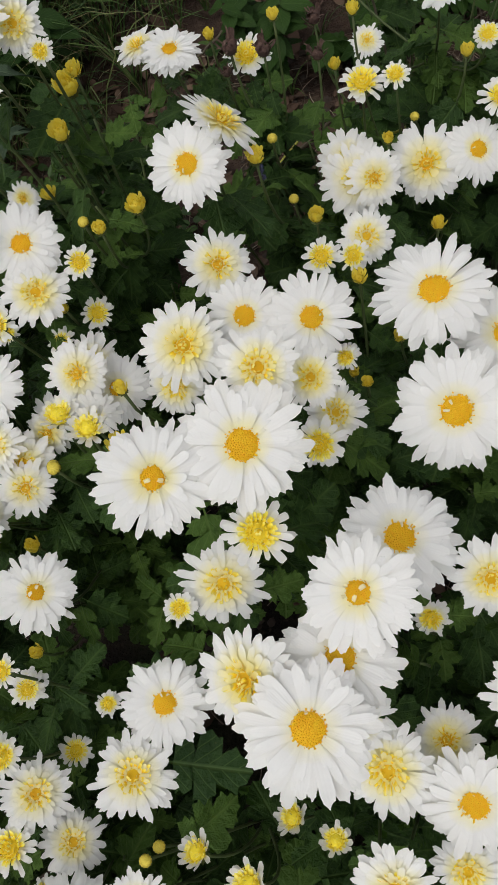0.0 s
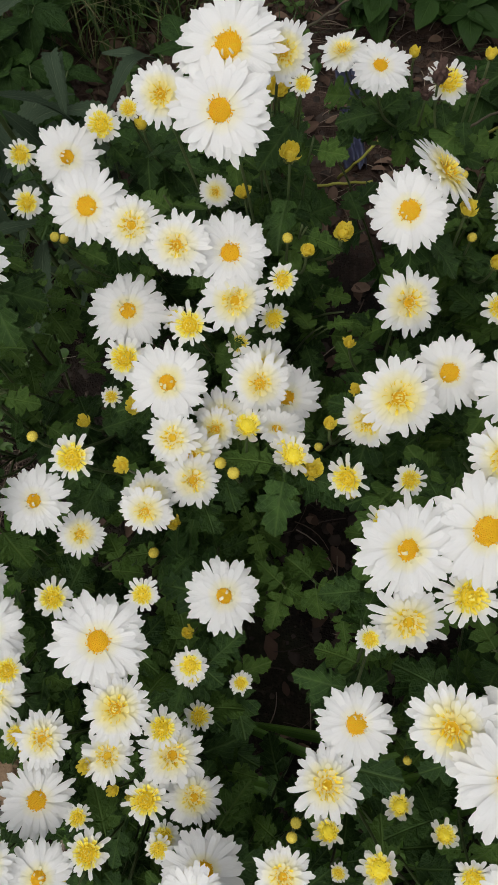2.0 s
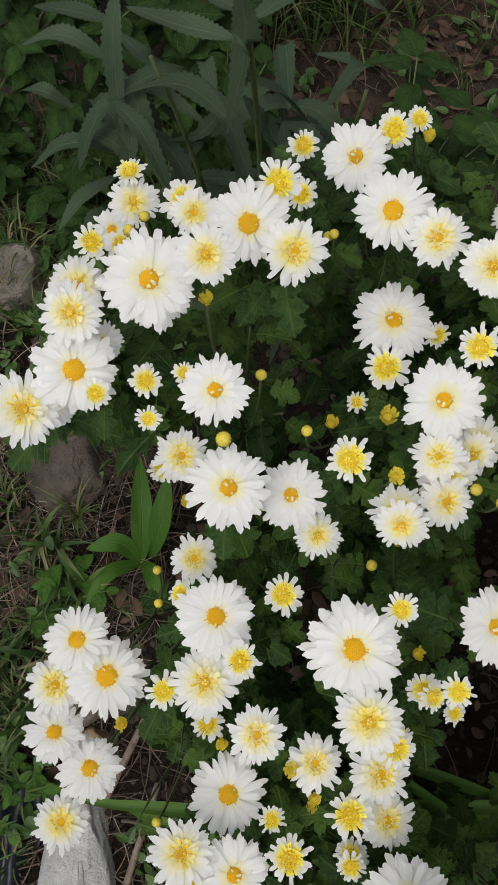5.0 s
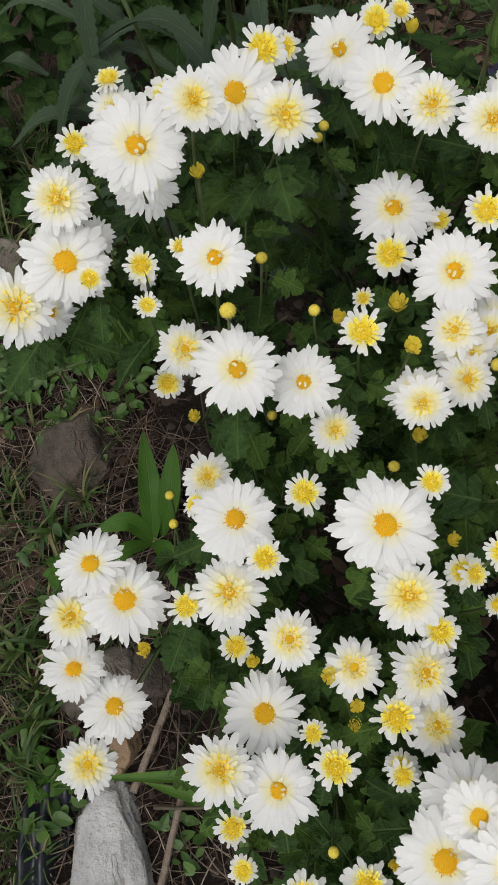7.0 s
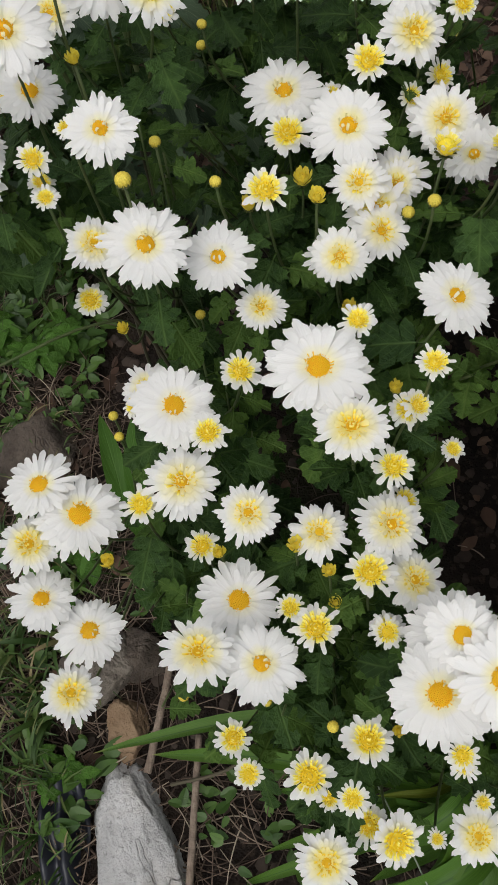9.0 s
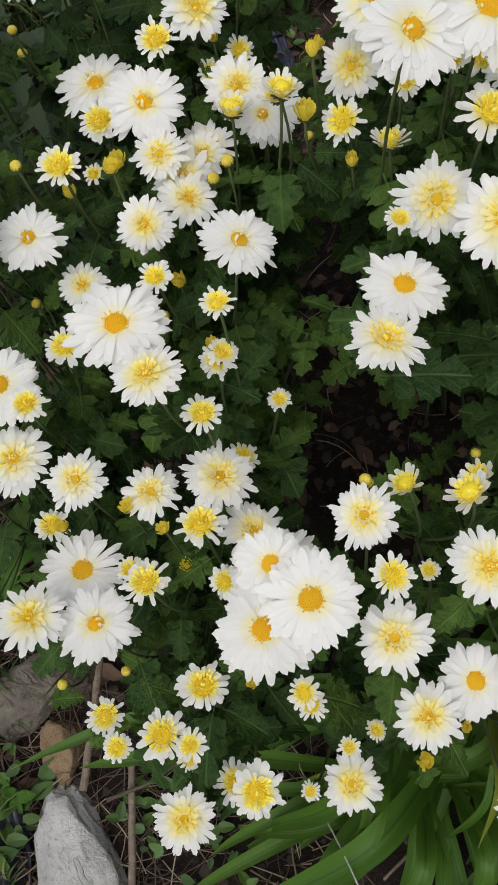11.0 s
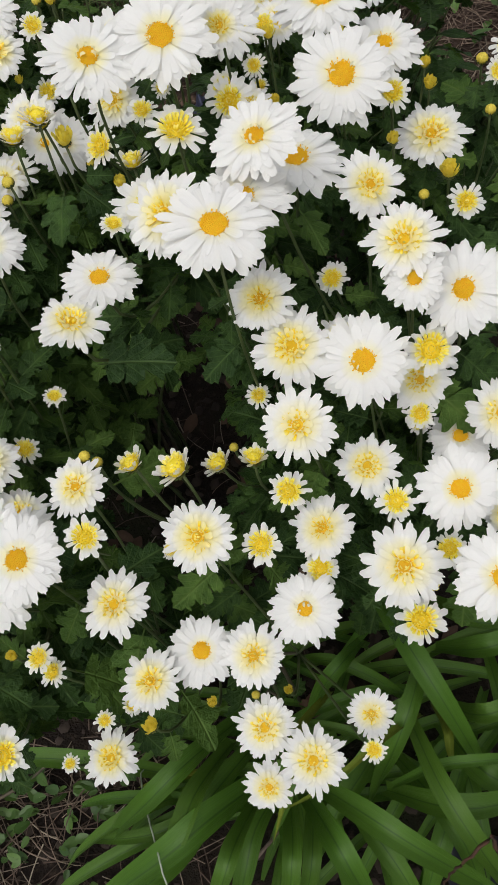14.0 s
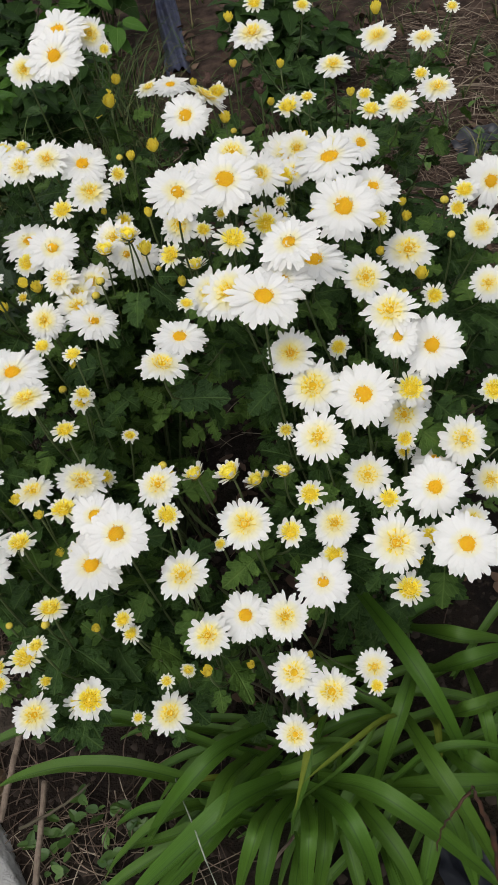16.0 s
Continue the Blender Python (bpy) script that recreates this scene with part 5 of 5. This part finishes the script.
# ---- stones ----
def stone_material(name, a, b, crack):
    m = Mat(name, 0.85, 0.3)
    o = m.coords()
    c = m.mix(m.ramp(m.noise(o, 14.0, 6.0, 0.65), (0.35, (0, 0, 0)), (0.68, (1, 1, 1))), a, b)
    c = m.mix(m.ramp(m.noise(o, 160.0, 3.0), (0.60, (0, 0, 0)), (0.72, (0.6, 0.6, 0.6))), c, tuple(x * 0.45 for x in a))
    line = m.ramp(m.node("ShaderNodeTexVoronoi", Vector=o, Scale=11.0).outputs["Distance"], (0.0, (0, 0, 0)), (0.9, (1, 1, 1)))
    p = m.split(o)
    along = m.node("ShaderNodeCombineXYZ", X=p[0], Y=m.maths("MULTIPLY", p[1], 0.3), Z=p[2]).outputs[0]
    seam = m.ramp(m.noise(along, 11.0, 4.0, 0.55), (0.492, (0, 0, 0)), (0.5, (1, 1, 1)), (0.508, (0, 0, 0)))
    seam = m.mix(m.ramp(m.noise(o, 18.0, 2.0), (0.45, (0, 0, 0)), (0.6, (1, 1, 1))), (0, 0, 0), seam)
    stain = m.ramp(m.noise(o, 9.0, 5.0, 0.6), (0.50, (0, 0, 0)), (0.70, (0.55, 0.55, 0.55)))
    c = m.mix(stain, c, tuple(v * w for v, w in zip(a, (0.85, 0.72, 0.58))))
    c = m.mix(m.maths("MULTIPLY", seam, 0.55), c, crack)
    h = m.maths("SUBTRACT", m.maths("ADD", m.noise(o, 30.0, 8.0, 0.7), m.maths("MULTIPLY", line, 0.3)), m.maths("MULTIPLY", seam, 0.22))
    m.colour(c).bump(h, 1.0, 0.012)
    return m.m


PALE_STONE = stone_material("pale_grey_stone", (0.33, 0.325, 0.315), (0.58, 0.575, 0.565), (0.14, 0.13, 0.12))
BROWN_STONE = stone_material("brown_grey_stone", (0.085, 0.070, 0.056), (0.25, 0.22, 0.18), (0.028, 0.021, 0.016))
DARK_STONE = stone_material("dark_brown_stone", (0.045, 0.034, 0.026), (0.13, 0.105, 0.082), (0.02, 0.015, 0.012))
TAN_STONE = stone_material("tan_stone", (0.20, 0.13, 0.075), (0.27, 0.19, 0.12), (0.08, 0.05, 0.03))


def rock(x, y, size, turn, planes, material, seed, label, box=0.0, taper=0.0):
    """A broken stone: a body bounded by flat faces, roughened, sunk a little into the soil. box squares its form."""
    r = random.Random(seed)
    faces = []
    for k in range(planes):
        n = Vector((r.gauss(0, 1), r.gauss(0, 1), r.gauss(0, 0.8))).normalized()
        faces.append((n, r.uniform(0.74, 1.0)))
    if box:
        for n in (Vector((1, 0.12, 0.1)), Vector((-1, 0.1, 0.15)), Vector((0.15, 1, 0.2)), Vector((0, -1, 0.1)), Vector((0.05, 0.08, 1)), Vector((0, 0, -1)), Vector((0.75, 0.62, 0.3)), Vector((-0.75, 0.2, 0.8)), Vector((-0.6, 0.8, 0.2)), Vector((0.5, -0.1, 0.85)), Vector((0.82, 0.35, 0.25)), Vector((-0.3, 0.55, 0.8))):
            faces.append((n.normalized(), box * r.uniform(0.94, 1.04)))
    g, rows, uvs, n, m = Geo(), [], [], 72, 46
    for i in range(m + 1):
        a = -math.pi / 2 + math.pi * i / m
        row = []
        for j in range(n + 1):
            w = 2 * math.pi * (j % n) / n
            q = Vector((math.cos(a) * math.cos(w), math.cos(a) * math.sin(w), math.sin(a)))
            d = 1.25
            for f, k in faces:
                c = q.dot(f)
                if c > 0.05:
                    d = min(d, k / c)
            d *= 1 + 0.07 * noise.noise(q * 3 + Vector((seed, 0, 0))) + 0.05 * noise.noise(q * 8 + Vector((0, seed, 0))) + 0.035 * noise.noise(q * 19) + 0.018 * noise.noise(q * 41)
            row.append(Vector((q.x * size[0] * d * (1 - taper * (q.y * d + 1) / 2), q.y * size[1] * d, q.z * size[2] * d * (1 - 0.5 * taper * (q.y * d + 1) / 2))))
        rows.append(row)
        uvs.append([(j / n, i / m) for j in range(n + 1)])
    g.strip(rows, uvs)
    ob = new("stone", g.mesh("stone", material))
    ob.matrix_basis = pose(x, y, ground_height(x, y) + size[2] * 0.3, 0, 0, turn)
    return tagged(ob, label, "stone", "stones in the soil")


rock(-0.498, -0.215, (0.070, 0.118, 0.040), 18, 9, PALE_STONE, 3, "pale grey rough split stone lying in the soil", 0.84, 0.42)
rock(-0.512, 0.004, (0.030, 0.034, 0.030), 70, 12, DARK_STONE, 11, "small dark stone against a rounded brown stone")
rock(-0.690, 0.275, (0.060, 0.066, 0.026), 20, 11, DARK_STONE, 7, "brown weathered stone half sunk in soil")
rock(-0.560, -0.010, (0.050, 0.046, 0.034), 40, 12, BROWN_STONE, 1, "rounded brown stone beside the flower bed")
rock(-0.520, -0.080, (0.026, 0.034, 0.022), 10, 16, TAN_STONE, 5, "small tan stone next to a pale stone")
rock(-0.890, 0.530, (0.060, 0.070, 0.045), 0, 16, BROWN_STONE, 9, "grey brown stone among weeds")


# ---- dark plastic film ----
FILM = plain_material("black_plastic_film", (0.010, 0.011, 0.015), (0.018, 0.020, 0.030), 9.0, 0.38, 0.5, 0.004)
BLUE_FILM = plain_material("dark_blue_plastic_film", (0.026, 0.029, 0.060), (0.045, 0.050, 0.090), 9.0, 0.45, 0.5, 0.004)


def film(x, y, wide, long, turn, seed, material, label):
    g, n = Geo(), 24
    for side in (0.0, -0.0015):
        rows, uvs = [], []
        for i in range(n + 1):
            row = []
            for j in range(n + 1):
                u, v = 2 * j / n - 1, 2 * i / n - 1
                q = Vector((u * wide * (1 + 0.15 * noise.noise(Vector((v * 2, seed, 0)))), v * long * (1 + 0.1 * noise.noise(Vector((u * 2, seed, 3)))), 0))
                row.append(q + Vector((0, 0, 0.022 + 0.016 * noise.noise(q * 28 + Vector((seed, 0, 0))) + 0.008 * math.sin(u * 7 + v * 3) - 0.018 * (u * u) + side)))
            rows.append(row)
            uvs.append([(j / n, i / n) for j in range(n + 1)])
        g.strip(rows, uvs)
    ob = new("plastic_film", g.mesh("plastic_film", material))
    ob.matrix_basis = pose(x, y, ground_height(x, y), 0, 0, turn)
    return tagged(ob, label, "plastic film", "scraps of mulch film")


film(-0.582, -0.225, 0.030, 0.085, 6, 1.0, FILM, "crumpled black plastic film on the soil")
film(-0.170, 0.985, 0.019, 0.100, 10, 2.0, BLUE_FILM, "narrow dark blue plastic strip on reddish soil")
film(-0.320, 2.20, 0.035, 0.30, 6, 3.0, BLUE_FILM, "long dark blue plastic strip on the ground")
film(0.440, 1.30, 0.060, 0.050, 30, 4.0, FILM, "torn black plastic film under dry straw")
film(0.120, -0.235, 0.05, 0.04, 0, 5.0, FILM, "black plastic film under day lily leaves")

# ---- sticks ----
STICK = plain_material("grey_brown_dead_stalk", (0.12, 0.088, 0.064), (0.22, 0.17, 0.13), 90.0, 0.85, 0.9, 0.003)

LIME_STEM = plain_material("yellow_green_stalk", (0.22, 0.23, 0.03), (0.32, 0.30, 0.05), 30.0, 0.6, 0.3)


PALE_STALK = plain_material("pale_dry_stalk", (0.24, 0.29, 0.21), (0.34, 0.38, 0.30), 120.0, 0.7, 0.4)


def stick(points, r0, r1, material, name, label):
    at = Vector(points[0])
    g = Geo()
    g.tube([q - at + Vector((0, 0, 0.0015 * math.sin(k * 1.9))) for k, q in enumerate(smooth_line(points, 14))], r0, r1, 8)
    ob = new(name, g.mesh(name, material))
    ob.matrix_basis = Matrix.Translation(at)
    return tagged(ob, label, "stick", "dead stalks")


stick([(-0.462, 0.03, 0.05), (-0.475, -0.05, 0.035), (-0.489, -0.129, 0.02)], 0.0042, 0.0048, STICK, "dead_stalk", "dry brown dead stalk leaning on a stone")
stick([(-0.430, -0.085, 0.03), (-0.431, -0.17, 0.02), (-0.432, -0.30, 0.012)], 0.0040, 0.0045, STICK, "dead_stalk", "dry brown dead stalk lying on soil")
stick([(-0.228, -0.105, 0.006), (-0.232, -0.126, 0.12), (-0.194, -0.205, 0.20), (-0.177, -0.248, 0.20), (-0.165, -0.290, 0.10), (-0.160, -0.310, 0.006)], 0.0008, 0.0008, PALE_STALK, "dry_stalk", "thin pale grey-green stalk over strap leaves")
stick([(-0.085, -0.160, 0.02), (-0.115, -0.198, 0.05), (-0.160, -0.235, 0.02)], 0.0022, 0.0016, STICK, "dead_stalk", "dry brown dead stalk between strap leaves")
stick([(-0.36, -0.10, 0.05), (-0.40, -0.125, 0.045), (-0.46, -0.14, 0.02)], 0.0016, 0.0022, WOODY, "dead_stalk", "thin red-brown twig over the soil")
stick([(-0.80, 0.25, 0.16), (-0.70, 0.32, 0.17), (-0.58, 0.42, 0.12), (-0.54, 0.46, 0.02)], 0.0016, 0.0022, STEM, "green_stalk", "long bent green stalk above the straw")
stick([(-0.239, 0.750, 0.140), (-0.181, 0.743, 0.170), (-0.128, 0.765, 0.150)], 0.0022, 0.0018, LIME_STEM, "green_stalk", "thin yellow-green stalk above reddish soil")
stick([(-0.176, 0.760, 0.160), (-0.138, 0.762, 0.220), (-0.091, 0.854, 0.200)], 0.0022, 0.0018, LIME_STEM, "green_stalk", "thin yellow-green stalk above reddish soil")
stick([(-0.033, 0.760, 0.240), (-0.001, 0.766, 0.260), (0.048, 0.823, 0.220)], 0.0022, 0.0018, LIME_STEM, "green_stalk", "thin yellow-green stalk above reddish soil")
stick([(-0.254, 0.861, 0.300), (-0.209, 0.862, 0.340), (-0.169, 0.881, 0.360)], 0.0020, 0.0012, WOODY, "dead_stalk", "thin dark brown twig behind the flowers")
stick([(-0.085, 0.630, 0.400), (-0.052, 0.634, 0.420), (-0.031, 0.647, 0.430), (0.004, 0.678, 0.420)], 0.0020, 0.0012, WOODY, "dead_stalk", "thin dark brown twig behind the flowers")
stick([(-0.033, 0.613, 0.360), (-0.015, 0.617, 0.380), (0.002, 0.632, 0.380)], 0.0020, 0.0012, WOODY, "dead_stalk", "thin dark brown twig behind the flowers")

# ---- litter on the soil ----
STRAW = Mat("dry_straw", 0.8, 0.25)
pick = STRAW.island()
scol = STRAW.ramp(pick, (0.0, (0.034, 0.023, 0.016)), (0.5, (0.088, 0.060, 0.044)), (0.85, (0.19, 0.142, 0.106)), (1.0, (0.33, 0.28, 0.21)))
STRAW.colour(scol)
DRY = Mat("dry_brown_leaf", 0.85, 0.25)
dcol = DRY.ramp(DRY.island(), (0.0, (0.034, 0.020, 0.014)), (0.6, (0.095, 0.057, 0.040)), (1.0, (0.22, 0.145, 0.10)))
DRY.colour(DRY.mix(DRY.noise(DRY.coords(), 60.0), dcol, (0.06, 0.035, 0.022))).bump(DRY.noise(DRY.coords(), 200.0), 0.4, 0.001)
GRASS = Mat("green_grass", 0.55, 0.35)
gcol = GRASS.ramp(GRASS.island(), (0.0, (0.018, 0.042, 0.008)), (0.6, (0.052, 0.100, 0.018)), (0.85, (0.10, 0.12, 0.035)), (1.0, (0.20, 0.16, 0.08)))
GRASS.colour(gcol).thin(gcol, 0.2)
CRUMB = plain_material("soil_crumbs", (0.020, 0.014, 0.010), (0.060, 0.043, 0.032), 25.0, 0.95, 0.5, 0.003)


def straw_patch(cx, cy, rx, ry, count, long, name, label, thick=0.0009, turn=None):
    g = Geo()
    for _ in range(count):
        q = math.sqrt(rng.random())
        a = rng.uniform(0, 6.28)
        x, y = cx + rx * q * math.cos(a), cy + ry * q * math.sin(a)
        t = rng.uniform(0, 6.28) if turn is None else turn + rng.gauss(0, 0.5)
        n = rng.uniform(0.4, 1) * long
        d, s = Vector((math.cos(t), math.sin(t), 0)), Vector((-math.sin(t), math.cos(t), 0)) * rng.uniform(-0.25, 0.25) * n
        lift = rng.uniform(0.002, 0.022)
        p = [over(x, y, lift * 0.4), over(*(Vector((x, y, 0)) + d * n / 2 + s).xy, lift), over(*(Vector((x, y, 0)) + d * n).xy, lift * rng.random())]
        g.tube(bezier(*p, 5), thick * rng.uniform(0.6, 1.3), thick * 0.6, 4, False)
    return tagged(new(name, g.mesh(name, STRAW.m)), label, "straw", kind="stuff")


straw_patch(-0.70, 0.16, 0.20, 0.25, 1100, 0.11, "straw_litter", "dry brown straw and stalks on soil")
straw_patch(-0.60, -0.15, 0.20, 0.20, 320, 0.10, "straw_litter", "dry pale straw round the stones")
straw_patch(-0.57, -0.17, 0.07, 0.10, 60, 0.17, "straw_litter", "long pale dry grass stalks beside a stone", 0.0010)
straw_patch(-0.34, -0.17, 0.16, 0.12, 170, 0.10, "straw_litter", "thin dry stalks on dark soil")
straw_patch(0.46, 1.28, 0.38, 0.72, 3000, 0.16, "straw_litter", "thick mat of dry brown straw", 0.0012)
straw_patch(-0.24, 1.02, 0.34, 0.28, 520, 0.07, "straw_litter", "dry stalk bits on reddish soil")
straw_patch(-0.10, 0.35, 0.35, 0.35, 170, 0.08, "straw_litter", "fine dry stalks under the flowers")
straw_patch(-0.80, 0.55, 0.18, 0.22, 260, 0.12, "straw_litter", "dry stalks among weeds")


def leaf_litter(cx, cy, rx, ry, count, size, label):
    g = Geo()
    for _ in range(count):
        q, a = math.sqrt(rng.random()), rng.uniform(0, 6.28)
        at = over(cx + rx * q * math.cos(a), cy + ry * q * math.sin(a), rng.uniform(0.003, 0.012))
        m = Matrix.Translation(at) @ Euler((rng.uniform(-0.5, 0.5), rng.uniform(-0.5, 0.5), rng.uniform(0, 6.28))).to_matrix().to_4x4()
        s, curl, rows, uvs = size * rng.uniform(0.4, 1.2), rng.uniform(-0.5, 0.9), [], []
        for i in range(6):
            v = i / 5
            w = 0.30 * s * math.sin(math.pi * (0.04 + 0.92 * v)) ** 0.8 * rng.uniform(0.8, 1.1)
            rows.append([m @ Vector((u * w, (v - 0.5) * s, curl * abs(u) * w + 0.12 * s * math.sin(3 * v) * curl)) for u in (-1, 0, 1)])
            uvs.append([(0.5 + u / 2, v) for u in (-1, 0, 1)])
        g.strip(rows, uvs)
    return tagged(new("leaf_litter", g.mesh("leaf_litter", DRY.m)), label, "dry leaves", kind="stuff")


leaf_litter(-0.26, 1.00, 0.36, 0.30, 420, 0.030, "dry reddish brown leaves on the soil")
leaf_litter(-0.12, 0.33, 0.40, 0.40, 240, 0.030, "dry brown leaves under the flowers")
leaf_litter(-0.66, 0.15, 0.24, 0.36, 130, 0.030, "few dry leaves between straw")
leaf_litter(0.35, 1.2, 0.5, 0.9, 260, 0.04, "dry leaves in the straw")
leaf_litter(-0.6, 1.7, 0.6, 0.6, 260, 0.04, "dry leaves behind the bed")


def crumbs(cx, cy, rx, ry, count, size, label):
    g = Geo()
    for _ in range(count):
        q, a = math.sqrt(rng.random()), rng.uniform(0, 6.28)
        at = over(cx + rx * q * math.cos(a), cy + ry * q * math.sin(a))
        s = size * rng.uniform(0.3, 1) ** 1.5
        n = len(g.v)
        ring6 = [at + Vector((s * math.cos(k * 1.047) * rng.uniform(0.6, 1.1), s * math.sin(k * 1.047) * rng.uniform(0.6, 1.1), s * rng.uniform(-0.1, 0.3))) for k in range(6)]
        g.v += [tuple(p) for p in ring6] + [tuple(at + Vector((rng.uniform(-0.3, 0.3) * s, rng.uniform(-0.3, 0.3) * s, s * rng.uniform(0.5, 0.9))))]
        g.uv += [(0, 0)] * 7
        g.f += [(n + k, n + (k + 1) % 6, n + 6) for k in range(6)]
    return tagged(new("soil_crumbs", g.mesh("soil_crumbs", CRUMB)), label, "soil", kind="stuff")


crumbs(-0.15, 0.4, 0.75, 0.85, 4200, 0.011, "crumbs and small clods of dark soil")


def grass_patch(cx, cy, rx, ry, tufts, high, label, broad=1.0):
    g = Geo()
    for _ in range(tufts):
        q, a = math.sqrt(rng.random()), rng.uniform(0, 6.28)
        x, y = cx + rx * q * math.cos(a), cy + ry * q * math.sin(a)
        for _ in range(rng.randint(4, 9)):
            t, h = rng.uniform(0, 6.28), high * rng.uniform(0.4, 1.1)
            d = Vector((math.cos(t), math.sin(t), 0))
            p = [over(x, y), over(x, y, h * 0.75) + d * h * 0.25, over(x, y, h * rng.uniform(0.35, 0.8)) + d * h * rng.uniform(0.5, 0.9)]
            rows, uvs = [], []
            s = Vector((-d.y, d.x, 0)) * rng.uniform(0.0010, 0.0022) * broad
            for i, c in enumerate(bezier(*p, 5)):
                k = 1 - (i / 5) ** 2 * 0.95
                rows.append([c - s * k, c - Vector((0, 0, 0.0006)), c + s * k])
                uvs.append([(0, i / 5), (0.5, i / 5), (1, i / 5)])
            g.strip(rows, uvs)
    return tagged(new("grass", g.mesh("grass", GRASS.m)), label, "grass", kind="stuff")


grass_patch(-0.72, 0.02, 0.14, 0.22, 58, 0.075, "short green grass between dry straw")
grass_patch(-0.68, 0.00, 0.10, 0.18, 20, 0.085, "broad green grass blades between dry straw", 2.3)
grass_patch(-0.64, -0.12, 0.05, 0.07, 5, 0.075, "broad green grass blades beside the stones", 2.3)
grass_patch(-0.66, -0.22, 0.10, 0.12, 30, 0.07, "short green grass beside a stone")
grass_patch(-0.82, 0.66, 0.16, 0.20, 40, 0.07, "short grass among weeds")
grass_patch(0.0, 1.9, 0.9, 0.9, 240, 0.12, "loose grass behind the bed")


def creeping(cx, cy, rx, ry, count, size, label):
    """Small round leaves on threadlike stems."""
    g = Geo()
    for _ in range(count):
        q, a = math.sqrt(rng.random()), rng.uniform(0, 6.28)
        at = over(cx + rx * q * math.cos(a), cy + ry * q * math.sin(a))
        for k in range(rng.choice((1, 2, 3))):
            t, s = rng.uniform(0, 6.28), size * rng.uniform(0.6, 1.2)
            top = at + Vector((math.cos(t) * s * 1.2, math.sin(t) * s * 1.2, rng.uniform(0.006, 0.03)))
            m = Matrix.Translation(top) @ Euler((rng.uniform(-0.5, 0.5), rng.uniform(-0.5, 0.5), t)).to_matrix().to_4x4()
            rows = [[m @ Vector((s * r * math.cos(b) * 1.4, s * r * math.sin(b) * (0.80 - 0.28 * math.cos(b)), 0.22 * s * r * abs(math.sin(b)))) for b in (j * 0.6283 for j in range(11))] for r in (0.05, 0.6, 1.0)]
            g.strip(rows, [[(j / 10, r) for j in range(11)] for r in (0, 0.6, 1)])
            g.tube([at, (at + top) / 2 + Vector((0, 0, 0.004)), top], 0.0005, 0.0005, 4, False)
    return tagged(new("creeping_weed", g.mesh("creeping_weed", CLOVER)), label, "plant", kind="stuff")


cm = Mat("small_round_green_leaf", 0.5, 0.4)
ccol = cm.ramp(cm.island(), (0.0, (0.024, 0.060, 0.009)), (1.0, (0.070, 0.135, 0.022)))
cm.colour(ccol).thin(ccol, 0.2)
CLOVER = cm.m
creeping(-0.37, -0.19, 0.09, 0.09, 45, 0.0065, "creeping weed with small round green leaves")
creeping(-0.74, 0.40, 0.14, 0.12, 150, 0.007, "carpet of small round green weed leaves")
creeping(-0.575, -0.15, 0.05, 0.06, 9, 0.011, "fresh green weed leaves beside a pale stone")
creeping(-0.60, -0.12, 0.08, 0.08, 12, 0.007, "small green weed leaves beside the stone")
creeping(-0.45, 1.1, 0.3, 0.3, 90, 0.009, "small green weed leaves on reddish soil")
creeping(0.35, 1.3, 0.3, 0.5, 60, 0.012, "small green weeds in straw")
grass_patch(-0.82, 0.70, 0.24, 0.24, 110, 0.10, "green grass and weeds round the tall weed")
grass_patch(-0.72, 0.10, 0.20, 0.26, 26, 0.07, "short green grass growing through straw")
creeping(-0.80, 0.62, 0.26, 0.24, 330, 0.011, "dense small weed leaves under the tall weed")
creeping(-0.64, 0.12, 0.14, 0.20, 16, 0.007, "small green weed leaves in straw")
grass_patch(-0.62, 1.45, 0.30, 0.40, 200, 0.34, "long green grass blades behind the bed")
